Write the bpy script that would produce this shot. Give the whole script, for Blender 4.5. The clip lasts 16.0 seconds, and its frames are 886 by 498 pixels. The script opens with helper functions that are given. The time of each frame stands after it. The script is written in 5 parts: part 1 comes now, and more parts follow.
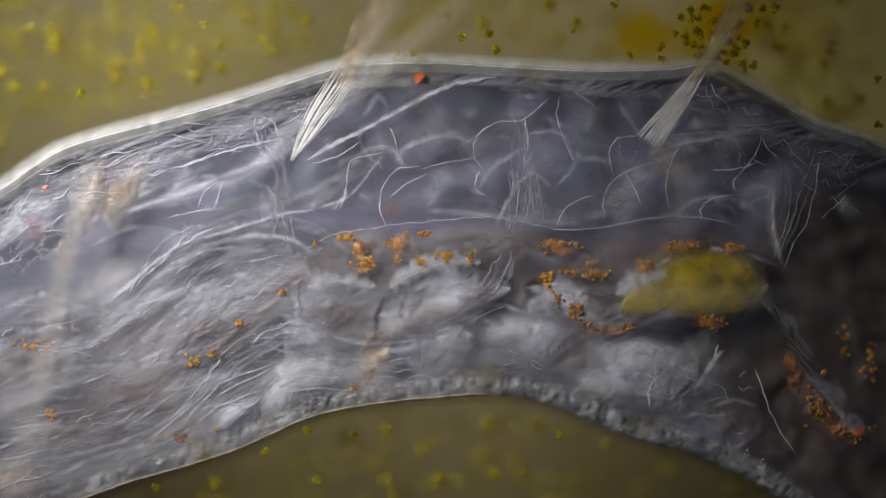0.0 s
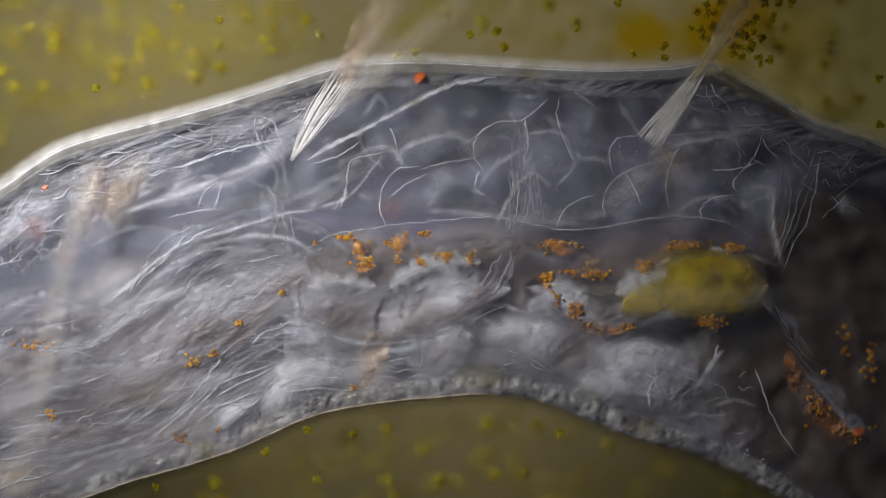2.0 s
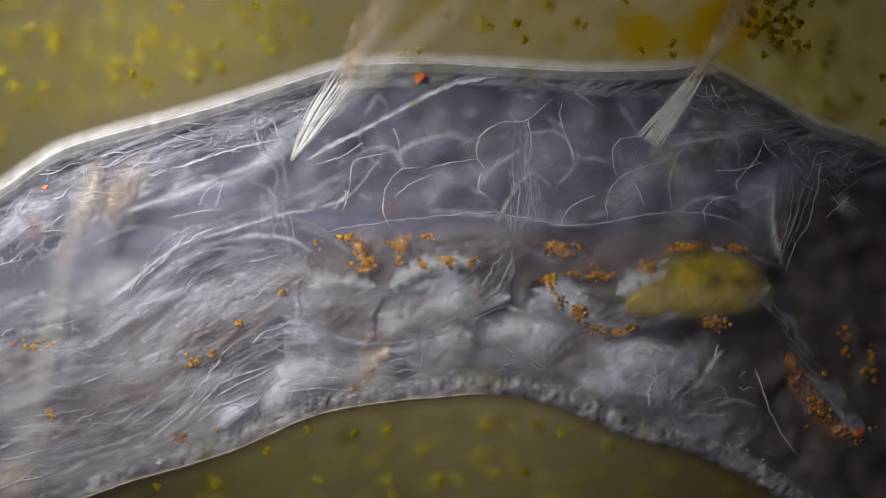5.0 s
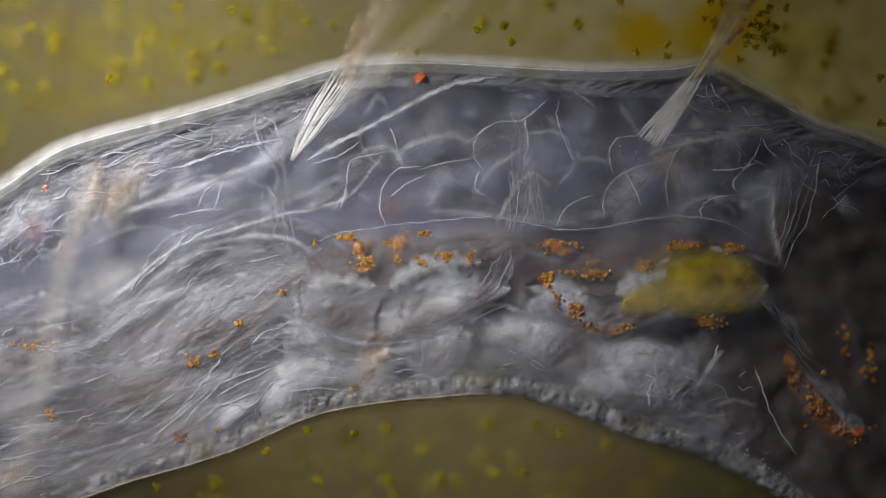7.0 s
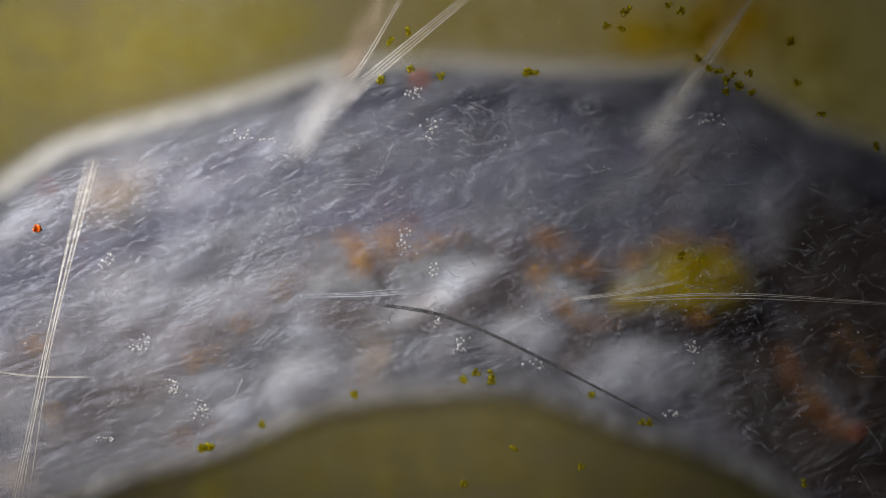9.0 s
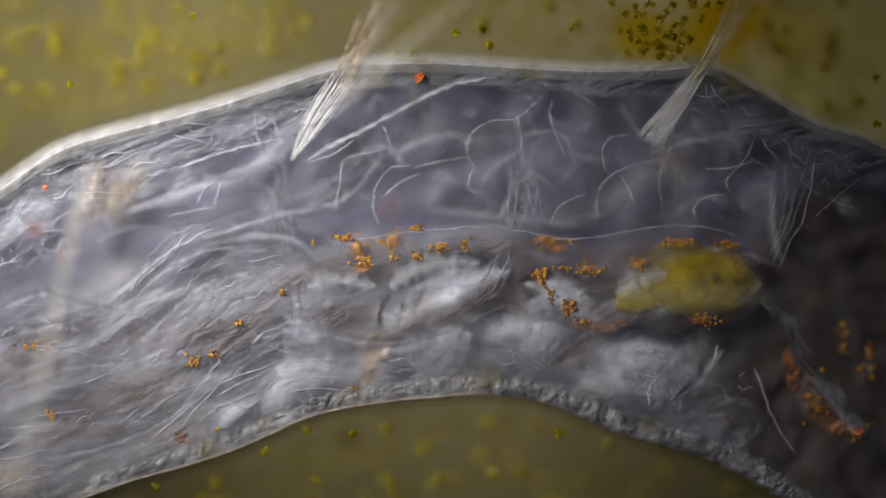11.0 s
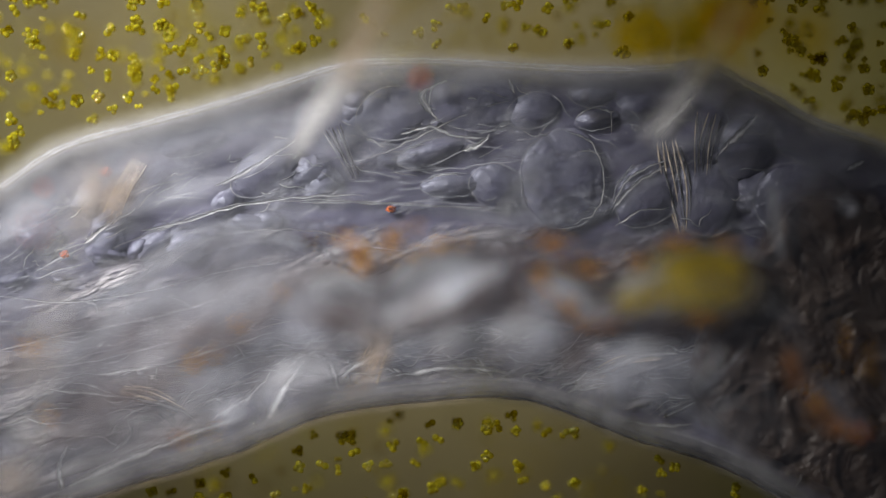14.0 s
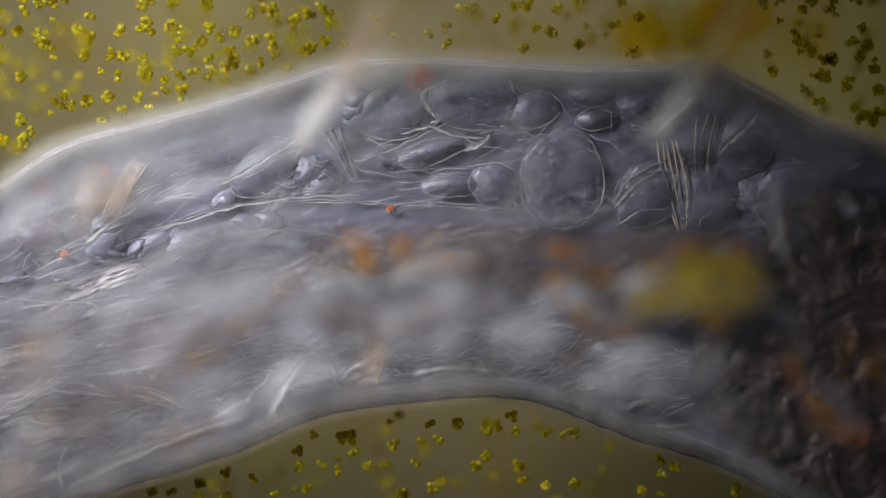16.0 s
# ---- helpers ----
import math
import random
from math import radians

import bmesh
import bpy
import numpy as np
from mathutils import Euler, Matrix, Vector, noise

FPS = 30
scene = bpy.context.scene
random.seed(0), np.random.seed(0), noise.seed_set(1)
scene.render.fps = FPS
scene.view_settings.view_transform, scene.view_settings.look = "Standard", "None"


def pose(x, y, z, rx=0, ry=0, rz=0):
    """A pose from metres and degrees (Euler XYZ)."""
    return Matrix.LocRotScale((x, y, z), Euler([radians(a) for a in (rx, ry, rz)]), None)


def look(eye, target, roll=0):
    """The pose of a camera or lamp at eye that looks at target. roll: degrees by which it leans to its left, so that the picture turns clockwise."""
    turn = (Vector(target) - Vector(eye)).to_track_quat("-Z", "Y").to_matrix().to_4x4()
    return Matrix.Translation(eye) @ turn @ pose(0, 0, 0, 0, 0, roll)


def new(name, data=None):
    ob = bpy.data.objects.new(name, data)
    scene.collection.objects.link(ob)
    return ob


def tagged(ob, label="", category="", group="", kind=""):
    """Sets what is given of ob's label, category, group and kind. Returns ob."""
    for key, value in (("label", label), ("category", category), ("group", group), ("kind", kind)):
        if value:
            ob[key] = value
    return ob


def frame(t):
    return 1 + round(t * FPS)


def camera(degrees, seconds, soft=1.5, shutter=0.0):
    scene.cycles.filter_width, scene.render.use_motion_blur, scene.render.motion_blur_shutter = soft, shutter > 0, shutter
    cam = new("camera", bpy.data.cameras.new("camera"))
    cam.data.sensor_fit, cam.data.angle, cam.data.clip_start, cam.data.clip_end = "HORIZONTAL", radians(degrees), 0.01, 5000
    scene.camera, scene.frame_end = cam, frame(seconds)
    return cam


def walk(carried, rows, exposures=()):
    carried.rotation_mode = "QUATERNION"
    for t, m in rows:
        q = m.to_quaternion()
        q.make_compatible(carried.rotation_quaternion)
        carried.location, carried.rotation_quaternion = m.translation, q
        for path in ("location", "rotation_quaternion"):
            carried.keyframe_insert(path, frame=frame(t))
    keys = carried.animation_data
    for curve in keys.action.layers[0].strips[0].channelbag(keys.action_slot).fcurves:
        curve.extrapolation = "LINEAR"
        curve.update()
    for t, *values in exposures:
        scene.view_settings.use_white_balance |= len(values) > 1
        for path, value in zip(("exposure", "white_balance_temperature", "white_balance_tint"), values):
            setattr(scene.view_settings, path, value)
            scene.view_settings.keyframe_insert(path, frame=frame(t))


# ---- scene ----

# A living aquatic larva on a glass slide, seen down a microscope and enlarged
# a thousand times: one metre here is one millimetre there, and one U is a micrometre.
# x to the right, y up the field of view, z towards the objective.
U = 0.001
REACH = 9.0
FLAT = 0.4  # the specimen is pressed flat under its cover glass
SECONDS = 16.0

# ---------------------------------------------------------------- camera
# The objective looks straight down; racking the focus moves it along its own axis.
cam = camera(2 * math.degrees(math.atan(784 * U / REACH)), SECONDS, soft=1.0)
cam.data.dof.use_dof = True
cam.data.dof.focus_distance = REACH
cam.data.dof.aperture_fstop = 0.023
FOCUS = [(0, 0), (2.5, 0), (4.2, 0), (5.2, 0), (6.3, 0), (7.0, 2), (7.3, 3), (7.6, 9), (7.8, 66), (8.0, 164), (8.3, 188), (8.6, 196),
         (9.2, 200), (9.9, 165), (10.6, 60), (11.1, 6), (11.3, 0), (11.9, -4), (12.3, -4), (12.7, -10), (13.0, -20), (13.25, -28),
         (13.38, -60), (13.5, -92), (13.7, -95), (14.0, -98), (14.3, -100), (14.8, -103), (15.4, -105), (16.0, -106)]


def level(z):
    """Height over the slide's middle plane; the near skin is pressed down by the cover glass more than the rest."""
    return (z if z < 20 else 20 + (z - 20) * 0.5) * U * FLAT


walk(cam, [(t, pose(0, 0, REACH + level(z))) for t, z in FOCUS])

# ---------------------------------------------------------------- light
# A dim room, and a slanting lamp added above for relief, brightest on one side of the field.
world = bpy.data.worlds.new("dim_room")
scene.world = world
world.use_nodes = True
world.node_tree.nodes["Background"].inputs["Color"].default_value = (0.62, 0.68, 0.9, 1)
world.node_tree.nodes["Background"].inputs["Strength"].default_value = 0.016

lamp = new("relief_lamp", bpy.data.lights.new("relief_lamp", "SPOT"))
lamp.data.energy = 2600
lamp.data.color = (1.0, 0.955, 0.90)
lamp.data.spot_size = radians(26)
lamp.data.spot_blend = 1.0
lamp.data.shadow_soft_size = 0.5
lamp.matrix_world = look((-2.9, 2.05, 1.75), (-0.79, 0.36, 0))

# The condenser under the stage, whose light comes up through the slide.
condenser = new("condenser_lamp", bpy.data.lights.new("condenser_lamp", "SPOT"))
condenser.data.energy = 1180
condenser.data.color = (1.0, 0.98, 0.92)
condenser.data.spot_size = radians(58)
condenser.data.spot_blend = 1.0
condenser.data.shadow_soft_size = 0.3
condenser.matrix_world = look((-0.5, 0.5, -2.6), (-0.10, 0.46, 0))
scene.view_settings.exposure = 0.0
scene.cycles.transparent_max_bounces = 80


# ---------------------------------------------------------------- small tools
def at(x, y, z=0.0):
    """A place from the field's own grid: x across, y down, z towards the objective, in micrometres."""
    return Vector(((x - 784) * U, (441 - y) * U, level(z)))


def smooth(points, n):
    """n places evenly along a smooth curve through the points (any number of coordinates)."""
    p = np.array(points, float)
    p = np.vstack([2 * p[0] - p[1], p, 2 * p[-1] - p[-2]])
    out = []
    for i in range(1, len(p) - 2):
        a, b, c, d = p[i - 1:i + 3]
        for s in np.linspace(0, 1, 24, endpoint=False):
            out.append(0.5 * (2 * b + (c - a) * s + (2 * a - 5 * b + 4 * c - d) * s * s + (3 * b - a - 3 * c + d) * s ** 3))
    out.append(p[-2])
    out = np.array(out)
    run = np.concatenate([[0], np.cumsum(np.linalg.norm(np.diff(out[:, :2], axis=0), axis=1) + 1e-9)])
    want = np.linspace(0, run[-1], n)
    return np.stack([np.interp(want, run, out[:, k]) for k in range(out.shape[1])], 1)


def wrinkle(x, y, s, stretch=1.0, turn=0.0, seed=0.0):
    """Soft two-scale noise in micrometres; stretched along the direction turn."""
    c, d = math.cos(turn), math.sin(turn)
    a, b = (x * c + y * d) / (s * stretch), (y * c - x * d) / s
    return noise.noise((a, b, seed)) + 0.5 * noise.noise((a * 2.3, b * 2.3, seed + 7))


def mesh_of(name, verts, faces, material, thick=None):
    """A smooth mesh; thick is how thick the tissue is at each vertex, 0 at its thinned-out edge."""
    me = bpy.data.meshes.new(name)
    me.from_pydata([tuple(v) for v in verts], [], faces)
    me.attributes.new("thick", "FLOAT", "POINT").data.foreach_set("value", thick if thick is not None else [1.0] * len(verts))
    me.materials.append(material)
    me.polygons.foreach_set("use_smooth", [True] * len(me.polygons))
    me.update()
    return me


def part(name, me, parent, label=""):
    ob = new(name, me)
    ob.parent = parent
    return tagged(ob, label)


def rings(rows, closed_ends=True):
    """Verts and faces that join rings of equal length."""
    k = len(rows[0])
    verts = [v for r in rows for v in r]
    faces = []
    for i in range(len(rows) - 1):
        for j in range(k):
            faces.append((i * k + j, i * k + (j + 1) % k, (i + 1) * k + (j + 1) % k, (i + 1) * k + j))
    if closed_ends:
        faces.append(tuple(range(k))[::-1])
        faces.append(tuple((len(rows) - 1) * k + j for j in range(k)))
    return verts, faces


def tube(name, points, r0, r1, material, sides=6, flat=1.0, n=0, uneven=0.0, shaky=0.0):
    """A tapering thread along points (x, y, z); flat stretches it along z."""
    n = n or max(6, 5 * len(points))
    p = smooth(points, n)
    if shaky:
        for i in range(n):
            p[i][0] += shaky * noise.noise((i * 0.3, r0, points[0][0]))
            p[i][1] += shaky * noise.noise((i * 0.3, r0 + 9, points[0][1]))
    rows = []
    for i in range(n):
        d = p[min(i + 1, n - 1)] - p[max(i - 1, 0)]
        d2 = np.array([d[0], d[1]]) / (math.hypot(d[0], d[1]) + 1e-6)
        f = i / (n - 1)
        r = r0 + (r1 - r0) * f
        r *= min(1.0, 0.25 + 6 * f, 0.25 + 6 * (1 - f))
        if uneven:
            r *= 1 + uneven * wrinkle(p[i][0], p[i][1], 14, seed=r0)
        row = []
        for j in range(sides):
            a = 2 * math.pi * j / sides
            o = math.cos(a) * r
            row.append(at(p[i][0] - d2[1] * o, p[i][1] + d2[0] * o, p[i][2] + math.sin(a) * r * flat))
        rows.append(row)
    return mesh_of(name, *rings(rows), material, [1 - abs(math.cos(2 * math.pi * j / sides)) for i in range(n) for j in range(sides)] if sides > 7 else None)


def loft(name, top, bottom, z, h, material, nu=90, nv=26, amp=4.0, grain=26, stretch=2.0, turn=0.0, seed=0.0, ends=(0.12, 0.12), crest=5.0):
    """A soft organ between an upper and a lower edge: a low crest over its outline at z, and h of depth under it."""
    a, b = smooth(top, nu), smooth(bottom, nu)
    rows, thick = [], []
    for i in range(nu):
        f = i / (nu - 1)
        e = min(1.0, f / ends[0] if ends[0] else 1, (1 - f) / ends[1] if ends[1] else 1)
        e = 0.04 + 0.96 * math.sqrt(max(0.0, 1 - (1 - e) ** 2))
        m, w = (a[i] + b[i]) / 2, (b[i] - a[i]) / 2
        row = []
        for j in range(nv):
            t = 2 * math.pi * j / nv
            x, y = m + w * math.cos(t) * (0.55 + 0.45 * e)
            k = amp * wrinkle(x, y, grain, stretch, turn, seed)
            thick.append((1 - abs(math.cos(t))) * min(1.0, e * 1.3) if t < math.pi else 0.0)
            row.append(at(x, y + 0.08 * k * math.cos(t), z + math.copysign(abs(math.sin(t)) ** 0.5, math.sin(t)) * (crest if t < math.pi else h) * e + (k * abs(math.sin(t)) if t < math.pi else 0)))
        rows.append(row)
    return mesh_of(name, *rings(rows), material, thick)


def blob(name, x, y, z, rx, ry, rz, material, turn=0.0, amp=0.08, grain=0.9, seed=0.0, detail=4, crest=None):
    """A lumpy rounded cell or grain; a crest presses its upper side flatter than its under side."""
    bm = bmesh.new()
    bmesh.ops.create_icosphere(bm, subdivisions=detail, radius=1)
    c, s = math.cos(turn), math.sin(turn)
    thick = [max(0.0, 1 - math.hypot(v.co.x, v.co.y)) if crest is None or v.co.z > 0 else 0.0 for v in bm.verts]
    for v in bm.verts:
        k = 1 + amp * (noise.noise(v.co * grain + Vector((seed, 0, 0))) + 0.4 * noise.noise(v.co * grain * 3.1 + Vector((0, seed, 0))))
        px, py, pz = v.co.x * rx * k, v.co.y * ry * k, math.copysign(abs(v.co.z) ** 0.7, v.co.z) * (rz if crest is None or v.co.z < 0 else crest) * k
        v.co = at(x + px * c - py * s, y - (px * s + py * c), z + pz)
    me = bpy.data.meshes.new(name)
    bm.to_mesh(me)
    bm.free()
    me.attributes.new("thick", "FLOAT", "POINT").data.foreach_set("value", thick)
    me.materials.append(material)
    me.polygons.foreach_set("use_smooth", [True] * len(me.polygons))
    return me


# ---------------------------------------------------------------- materials
def tissue(name, dark, light, scale=22, fine=120, bump=0.35, stretch=(1, 1, 1), turn=0.0, rough=0.38, alpha=1.0, spots=None, gloss=0.5, through_light=0.0, soft=0.0, clear=0.0, ridge=0.3, dome=0.0, dye=None, patch=None, ior=1.5, lumps=1.0):
    """Wet living tissue: two-scale colour and relief; alpha below one lets the layers behind show through."""
    m = bpy.data.materials.new(name)
    m.use_nodes = True
    nodes, links = m.node_tree.nodes, m.node_tree.links
    bsdf = nodes["Principled BSDF"]
    co = nodes.new("ShaderNodeTexCoord")
    mp = nodes.new("ShaderNodeMapping")
    mp.vector_type = "TEXTURE"
    mp.inputs["Scale"].default_value = [1 / k for k in stretch]
    mp.inputs["Rotation"].default_value = (0, 0, radians(turn))
    links.new(co.outputs["Object"], mp.inputs["Vector"])
    big, small = nodes.new("ShaderNodeTexNoise"), nodes.new("ShaderNodeTexNoise")
    big.inputs["Scale"].default_value, small.inputs["Scale"].default_value = scale, fine
    big.inputs["Detail"].default_value, small.inputs["Detail"].default_value = 3, 4
    big.inputs["Distortion"].default_value = 0.6
    small.inputs["Distortion"].default_value = 0.5
    for n in (big, small):
        links.new(mp.outputs["Vector"], n.inputs["Vector"])
    ramp = nodes.new("ShaderNodeValToRGB")
    ramp.color_ramp.elements[0].color, ramp.color_ramp.elements[1].color = (*dark, 1), (*light, 1)
    ramp.color_ramp.elements[0].position, ramp.color_ramp.elements[1].position = 0.32, 0.68
    links.new(big.outputs["Fac"], ramp.inputs["Fac"])
    colour = ramp.outputs["Color"]
    if spots:
        wide = nodes.new("ShaderNodeTexNoise")
        wide.inputs["Scale"].default_value = spots[1]
        wide.inputs["Detail"].default_value = 2
        links.new(co.outputs["Object"], wide.inputs["Vector"])
        cut = nodes.new("ShaderNodeValToRGB")
        cut.color_ramp.elements[0].position, cut.color_ramp.elements[1].position = spots[2], spots[3]
        links.new(wide.outputs["Fac"], cut.inputs["Fac"])
        mix = nodes.new("ShaderNodeMix")
        mix.data_type = "RGBA"
        links.new(cut.outputs["Color"], mix.inputs["Factor"])
        links.new(colour, mix.inputs["A"])
        mix.inputs["B"].default_value = (*spots[0], 1)
        colour = mix.outputs["Result"]
    links.new(colour, bsdf.inputs["Base Color"])
    add = nodes.new("ShaderNodeMath")
    add.operation = "MULTIPLY_ADD"
    links.new(small.outputs["Fac"], add.inputs[0])
    add.inputs[1].default_value = ridge
    lump = nodes.new("ShaderNodeMath")
    lump.operation = "MULTIPLY"
    lump.inputs[1].default_value = lumps
    links.new(big.outputs["Fac"], lump.inputs[0])
    links.new(lump.outputs[0], add.inputs[2])
    height = add.outputs[0]
    if dome:
        body = nodes.new("ShaderNodeAttribute")
        body.attribute_name = "thick"
        rest, round_off, lift = (nodes.new("ShaderNodeMath") for k in range(3))
        rest.operation, round_off.operation, lift.operation = "SUBTRACT", "MULTIPLY", "MULTIPLY_ADD"
        rest.inputs[0].default_value = 2.0
        links.new(body.outputs["Fac"], rest.inputs[1])
        links.new(body.outputs["Fac"], round_off.inputs[0])
        links.new(rest.outputs[0], round_off.inputs[1])
        links.new(round_off.outputs[0], lift.inputs[0])
        lift.inputs[1].default_value = dome
        links.new(height, lift.inputs[2])
        height = lift.outputs[0]
    bp = nodes.new("ShaderNodeBump")
    bp.inputs["Strength"].default_value = bump
    bp.inputs["Distance"].default_value = 0.052
    links.new(height, bp.inputs["Height"])
    links.new(bp.outputs["Normal"], bsdf.inputs["Normal"])
    bsdf.inputs["Roughness"].default_value = rough
    bsdf.inputs["Specular IOR Level"].default_value = gloss
    bsdf.inputs["IOR"].default_value = ior
    if ior > 1.5:
        bsdf.inputs["Specular Tint"].default_value = (0.76, 0.82, 1.0, 1)
    bsdf.inputs["Alpha"].default_value = alpha
    bsdf.inputs["Transmission Weight"].default_value = clear
    if soft:
        depth = nodes.new("ShaderNodeAttribute")
        depth.attribute_name = "thick"
        fade = nodes.new("ShaderNodeMapRange")
        fade.interpolation_type = "SMOOTHSTEP"
        fade.inputs["From Max"].default_value = soft
        fade.inputs["To Max"].default_value = alpha
        links.new(depth.outputs["Fac"], fade.inputs["Value"])
        links.new(fade.outputs["Result"], bsdf.inputs["Alpha"])
    if patch:
        # thickened only in broken patches, clear between them
        where, share = nodes.new("ShaderNodeMapRange"), nodes.new("ShaderNodeMath")
        where.interpolation_type = "SMOOTHSTEP"
        where.inputs["From Min"].default_value, where.inputs["From Max"].default_value = patch
        share.operation = "MULTIPLY"
        links.new(big.outputs["Fac"], where.inputs["Value"])
        links.new(where.outputs["Result"], share.inputs[0])
        links.new(fade.outputs["Result"], share.inputs[1])
        links.new(share.outputs[0], bsdf.inputs["Alpha"])
    if dye:
        bsdf.inputs["Alpha"].default_value = 1.0
        clear_dye, part_dye = nodes.new("ShaderNodeBsdfTransparent"), nodes.new("ShaderNodeMixShader")
        clear_dye.inputs["Color"].default_value = (*dye, 1)
        part_dye.inputs["Fac"].default_value = alpha
        glow_through, body_dye = nodes.new("ShaderNodeBsdfTranslucent"), nodes.new("ShaderNodeMixShader")
        links.new(colour, glow_through.inputs["Color"])
        body_dye.inputs["Fac"].default_value = 0.3
        links.new(bsdf.outputs["BSDF"], body_dye.inputs[1])
        links.new(glow_through.outputs["BSDF"], body_dye.inputs[2])
        links.new(clear_dye.outputs["BSDF"], part_dye.inputs[1])
        links.new(body_dye.outputs["Shader"], part_dye.inputs[2])
        links.new(part_dye.outputs["Shader"], nodes["Material Output"].inputs["Surface"])
    if through_light:
        lit = nodes.new("ShaderNodeBsdfTranslucent")
        both = nodes.new("ShaderNodeMixShader")
        both.inputs["Fac"].default_value = through_light
        links.new(colour, lit.inputs["Color"])
        links.new(bsdf.outputs["BSDF"], both.inputs[1])
        links.new(lit.outputs["BSDF"], both.inputs[2])
        links.new(both.outputs["Shader"], nodes["Material Output"].inputs["Surface"])
    return m


def stain(name, colour, soft=1.0):
    """A clear dye: light passes and takes its colour, the more the thicker it is."""
    m = bpy.data.materials.new(name)
    m.use_nodes = True
    nodes, links = m.node_tree.nodes, m.node_tree.links
    nodes.remove(nodes["Principled BSDF"])
    depth, fade, tint, grain, more = (nodes.new(k) for k in ("ShaderNodeAttribute", "ShaderNodeMapRange", "ShaderNodeMix", "ShaderNodeTexNoise", "ShaderNodeMath"))
    depth.attribute_name = "thick"
    fade.interpolation_type = "SMOOTHSTEP"
    fade.inputs["From Max"].default_value = soft
    fade.inputs["To Max"].default_value = 1.7
    grain.inputs["Scale"].default_value = 30
    more.operation = "MULTIPLY"
    more.use_clamp = True
    links.new(depth.outputs["Fac"], fade.inputs["Value"])
    links.new(fade.outputs["Result"], more.inputs[0])
    links.new(grain.outputs["Fac"], more.inputs[1])
    tint.data_type = "RGBA"
    tint.inputs["A"].default_value = (1, 1, 1, 1)
    tint.inputs["B"].default_value = (*colour, 1)
    links.new(more.outputs[0], tint.inputs["Factor"])
    clear = nodes.new("ShaderNodeBsdfTransparent")
    links.new(tint.outputs["Result"], clear.inputs["Color"])
    links.new(clear.outputs["BSDF"], nodes["Material Output"].inputs["Surface"])
    return m


WATER = tissue("algae_water_on_glass", (0.168, 0.153, 0.108), (0.238, 0.218, 0.158), scale=1.8, fine=9, bump=0.0, rough=0.9, gloss=0.0,
               spots=((0.205, 0.205, 0.095), 3.0, 0.45, 0.85), through_light=0.94)
FLOOR = tissue("inner_skin", (0.085, 0.084, 0.142), (0.12, 0.118, 0.195), scale=5, fine=30, bump=0.5, stretch=(0.7, 1.3, 1), turn=-8, rough=0.4, ridge=0.25, gloss=0.5, ior=1.5)
CUTICLE = tissue("clear_cuticle", (0.62, 0.62, 0.61), (0.80, 0.80, 0.79), scale=30, fine=60, bump=0.25, rough=0.35, alpha=0.25, soft=1.0)
CUTICLE_LOW = tissue("greyish_cuticle", (0.11, 0.11, 0.12), (0.28, 0.285, 0.3), scale=20, fine=50, bump=0.5, rough=0.3, alpha=0.55, soft=0.7, gloss=0.5, ior=1.5, ridge=0.6)
EDGE = tissue("cream_edge", (0.62, 0.50, 0.38), (0.85, 0.74, 0.60), scale=60, fine=100, bump=0.2, rough=0.3)
GUT = tissue("gut_wall", (0.12, 0.088, 0.084), (0.46, 0.49, 0.56), scale=7, fine=85, bump=1.0, stretch=(0.8, 1.5, 1), turn=18, rough=0.4, alpha=0.66, soft=0.6, dome=0.9, ridge=0.04, gloss=0.5, ior=1.5, lumps=0.3)
GUT_PALE = tissue("pale_gut_wall", (0.15, 0.112, 0.11), (0.54, 0.575, 0.66), scale=7, fine=85, bump=1.0, rough=0.42, alpha=0.74, soft=0.6, dome=1.0, ridge=0.04, gloss=0.5, ior=1.5, lumps=0.3)
GLAND = tissue("glandular_tissue", (0.15, 0.125, 0.13), (0.53, 0.56, 0.69), scale=8, fine=80, bump=0.8, stretch=(0.55, 1.9, 1), turn=30, rough=0.45, alpha=0.26, soft=0.25,
               spots=((0.12, 0.095, 0.09), 6, 0.48, 0.72), ridge=0.12, dome=0.7, gloss=0.5, ior=1.5, lumps=0.3)
LOBE = tissue("nerve_lobe", (0.16, 0.138, 0.146), (0.77, 0.81, 0.95), scale=8, fine=85, bump=0.9, rough=0.42, alpha=0.35, soft=0.6, dome=1.25, ridge=0.1, gloss=0.5, ior=1.5, lumps=0.25)
CELL = tissue("fat_cell", (0.078, 0.079, 0.127), (0.113, 0.115, 0.178), scale=8, fine=60, bump=0.6, rough=0.36, alpha=1.0, dome=0.45, ridge=0.1, gloss=0.8, ior=1.55, lumps=0.3)
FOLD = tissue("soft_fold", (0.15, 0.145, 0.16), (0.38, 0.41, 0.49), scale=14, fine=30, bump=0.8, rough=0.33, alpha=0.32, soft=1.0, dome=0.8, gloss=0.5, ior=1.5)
HAIR_WHITE = tissue("white_bristle", (0.70, 0.70, 0.70), (0.92, 0.92, 0.93), scale=50, fine=90, bump=0.15, rough=0.25, alpha=0.5, soft=1.0)
DORSAL = tissue("fibrous_band", (0.11, 0.105, 0.12), (0.27, 0.29, 0.35), scale=12, fine=44, bump=0.7, stretch=(0.5, 1.8, 1), turn=12, rough=0.33, alpha=0.45, soft=0.5, ridge=0.2, dome=0.3, gloss=0.5, ior=1.5)
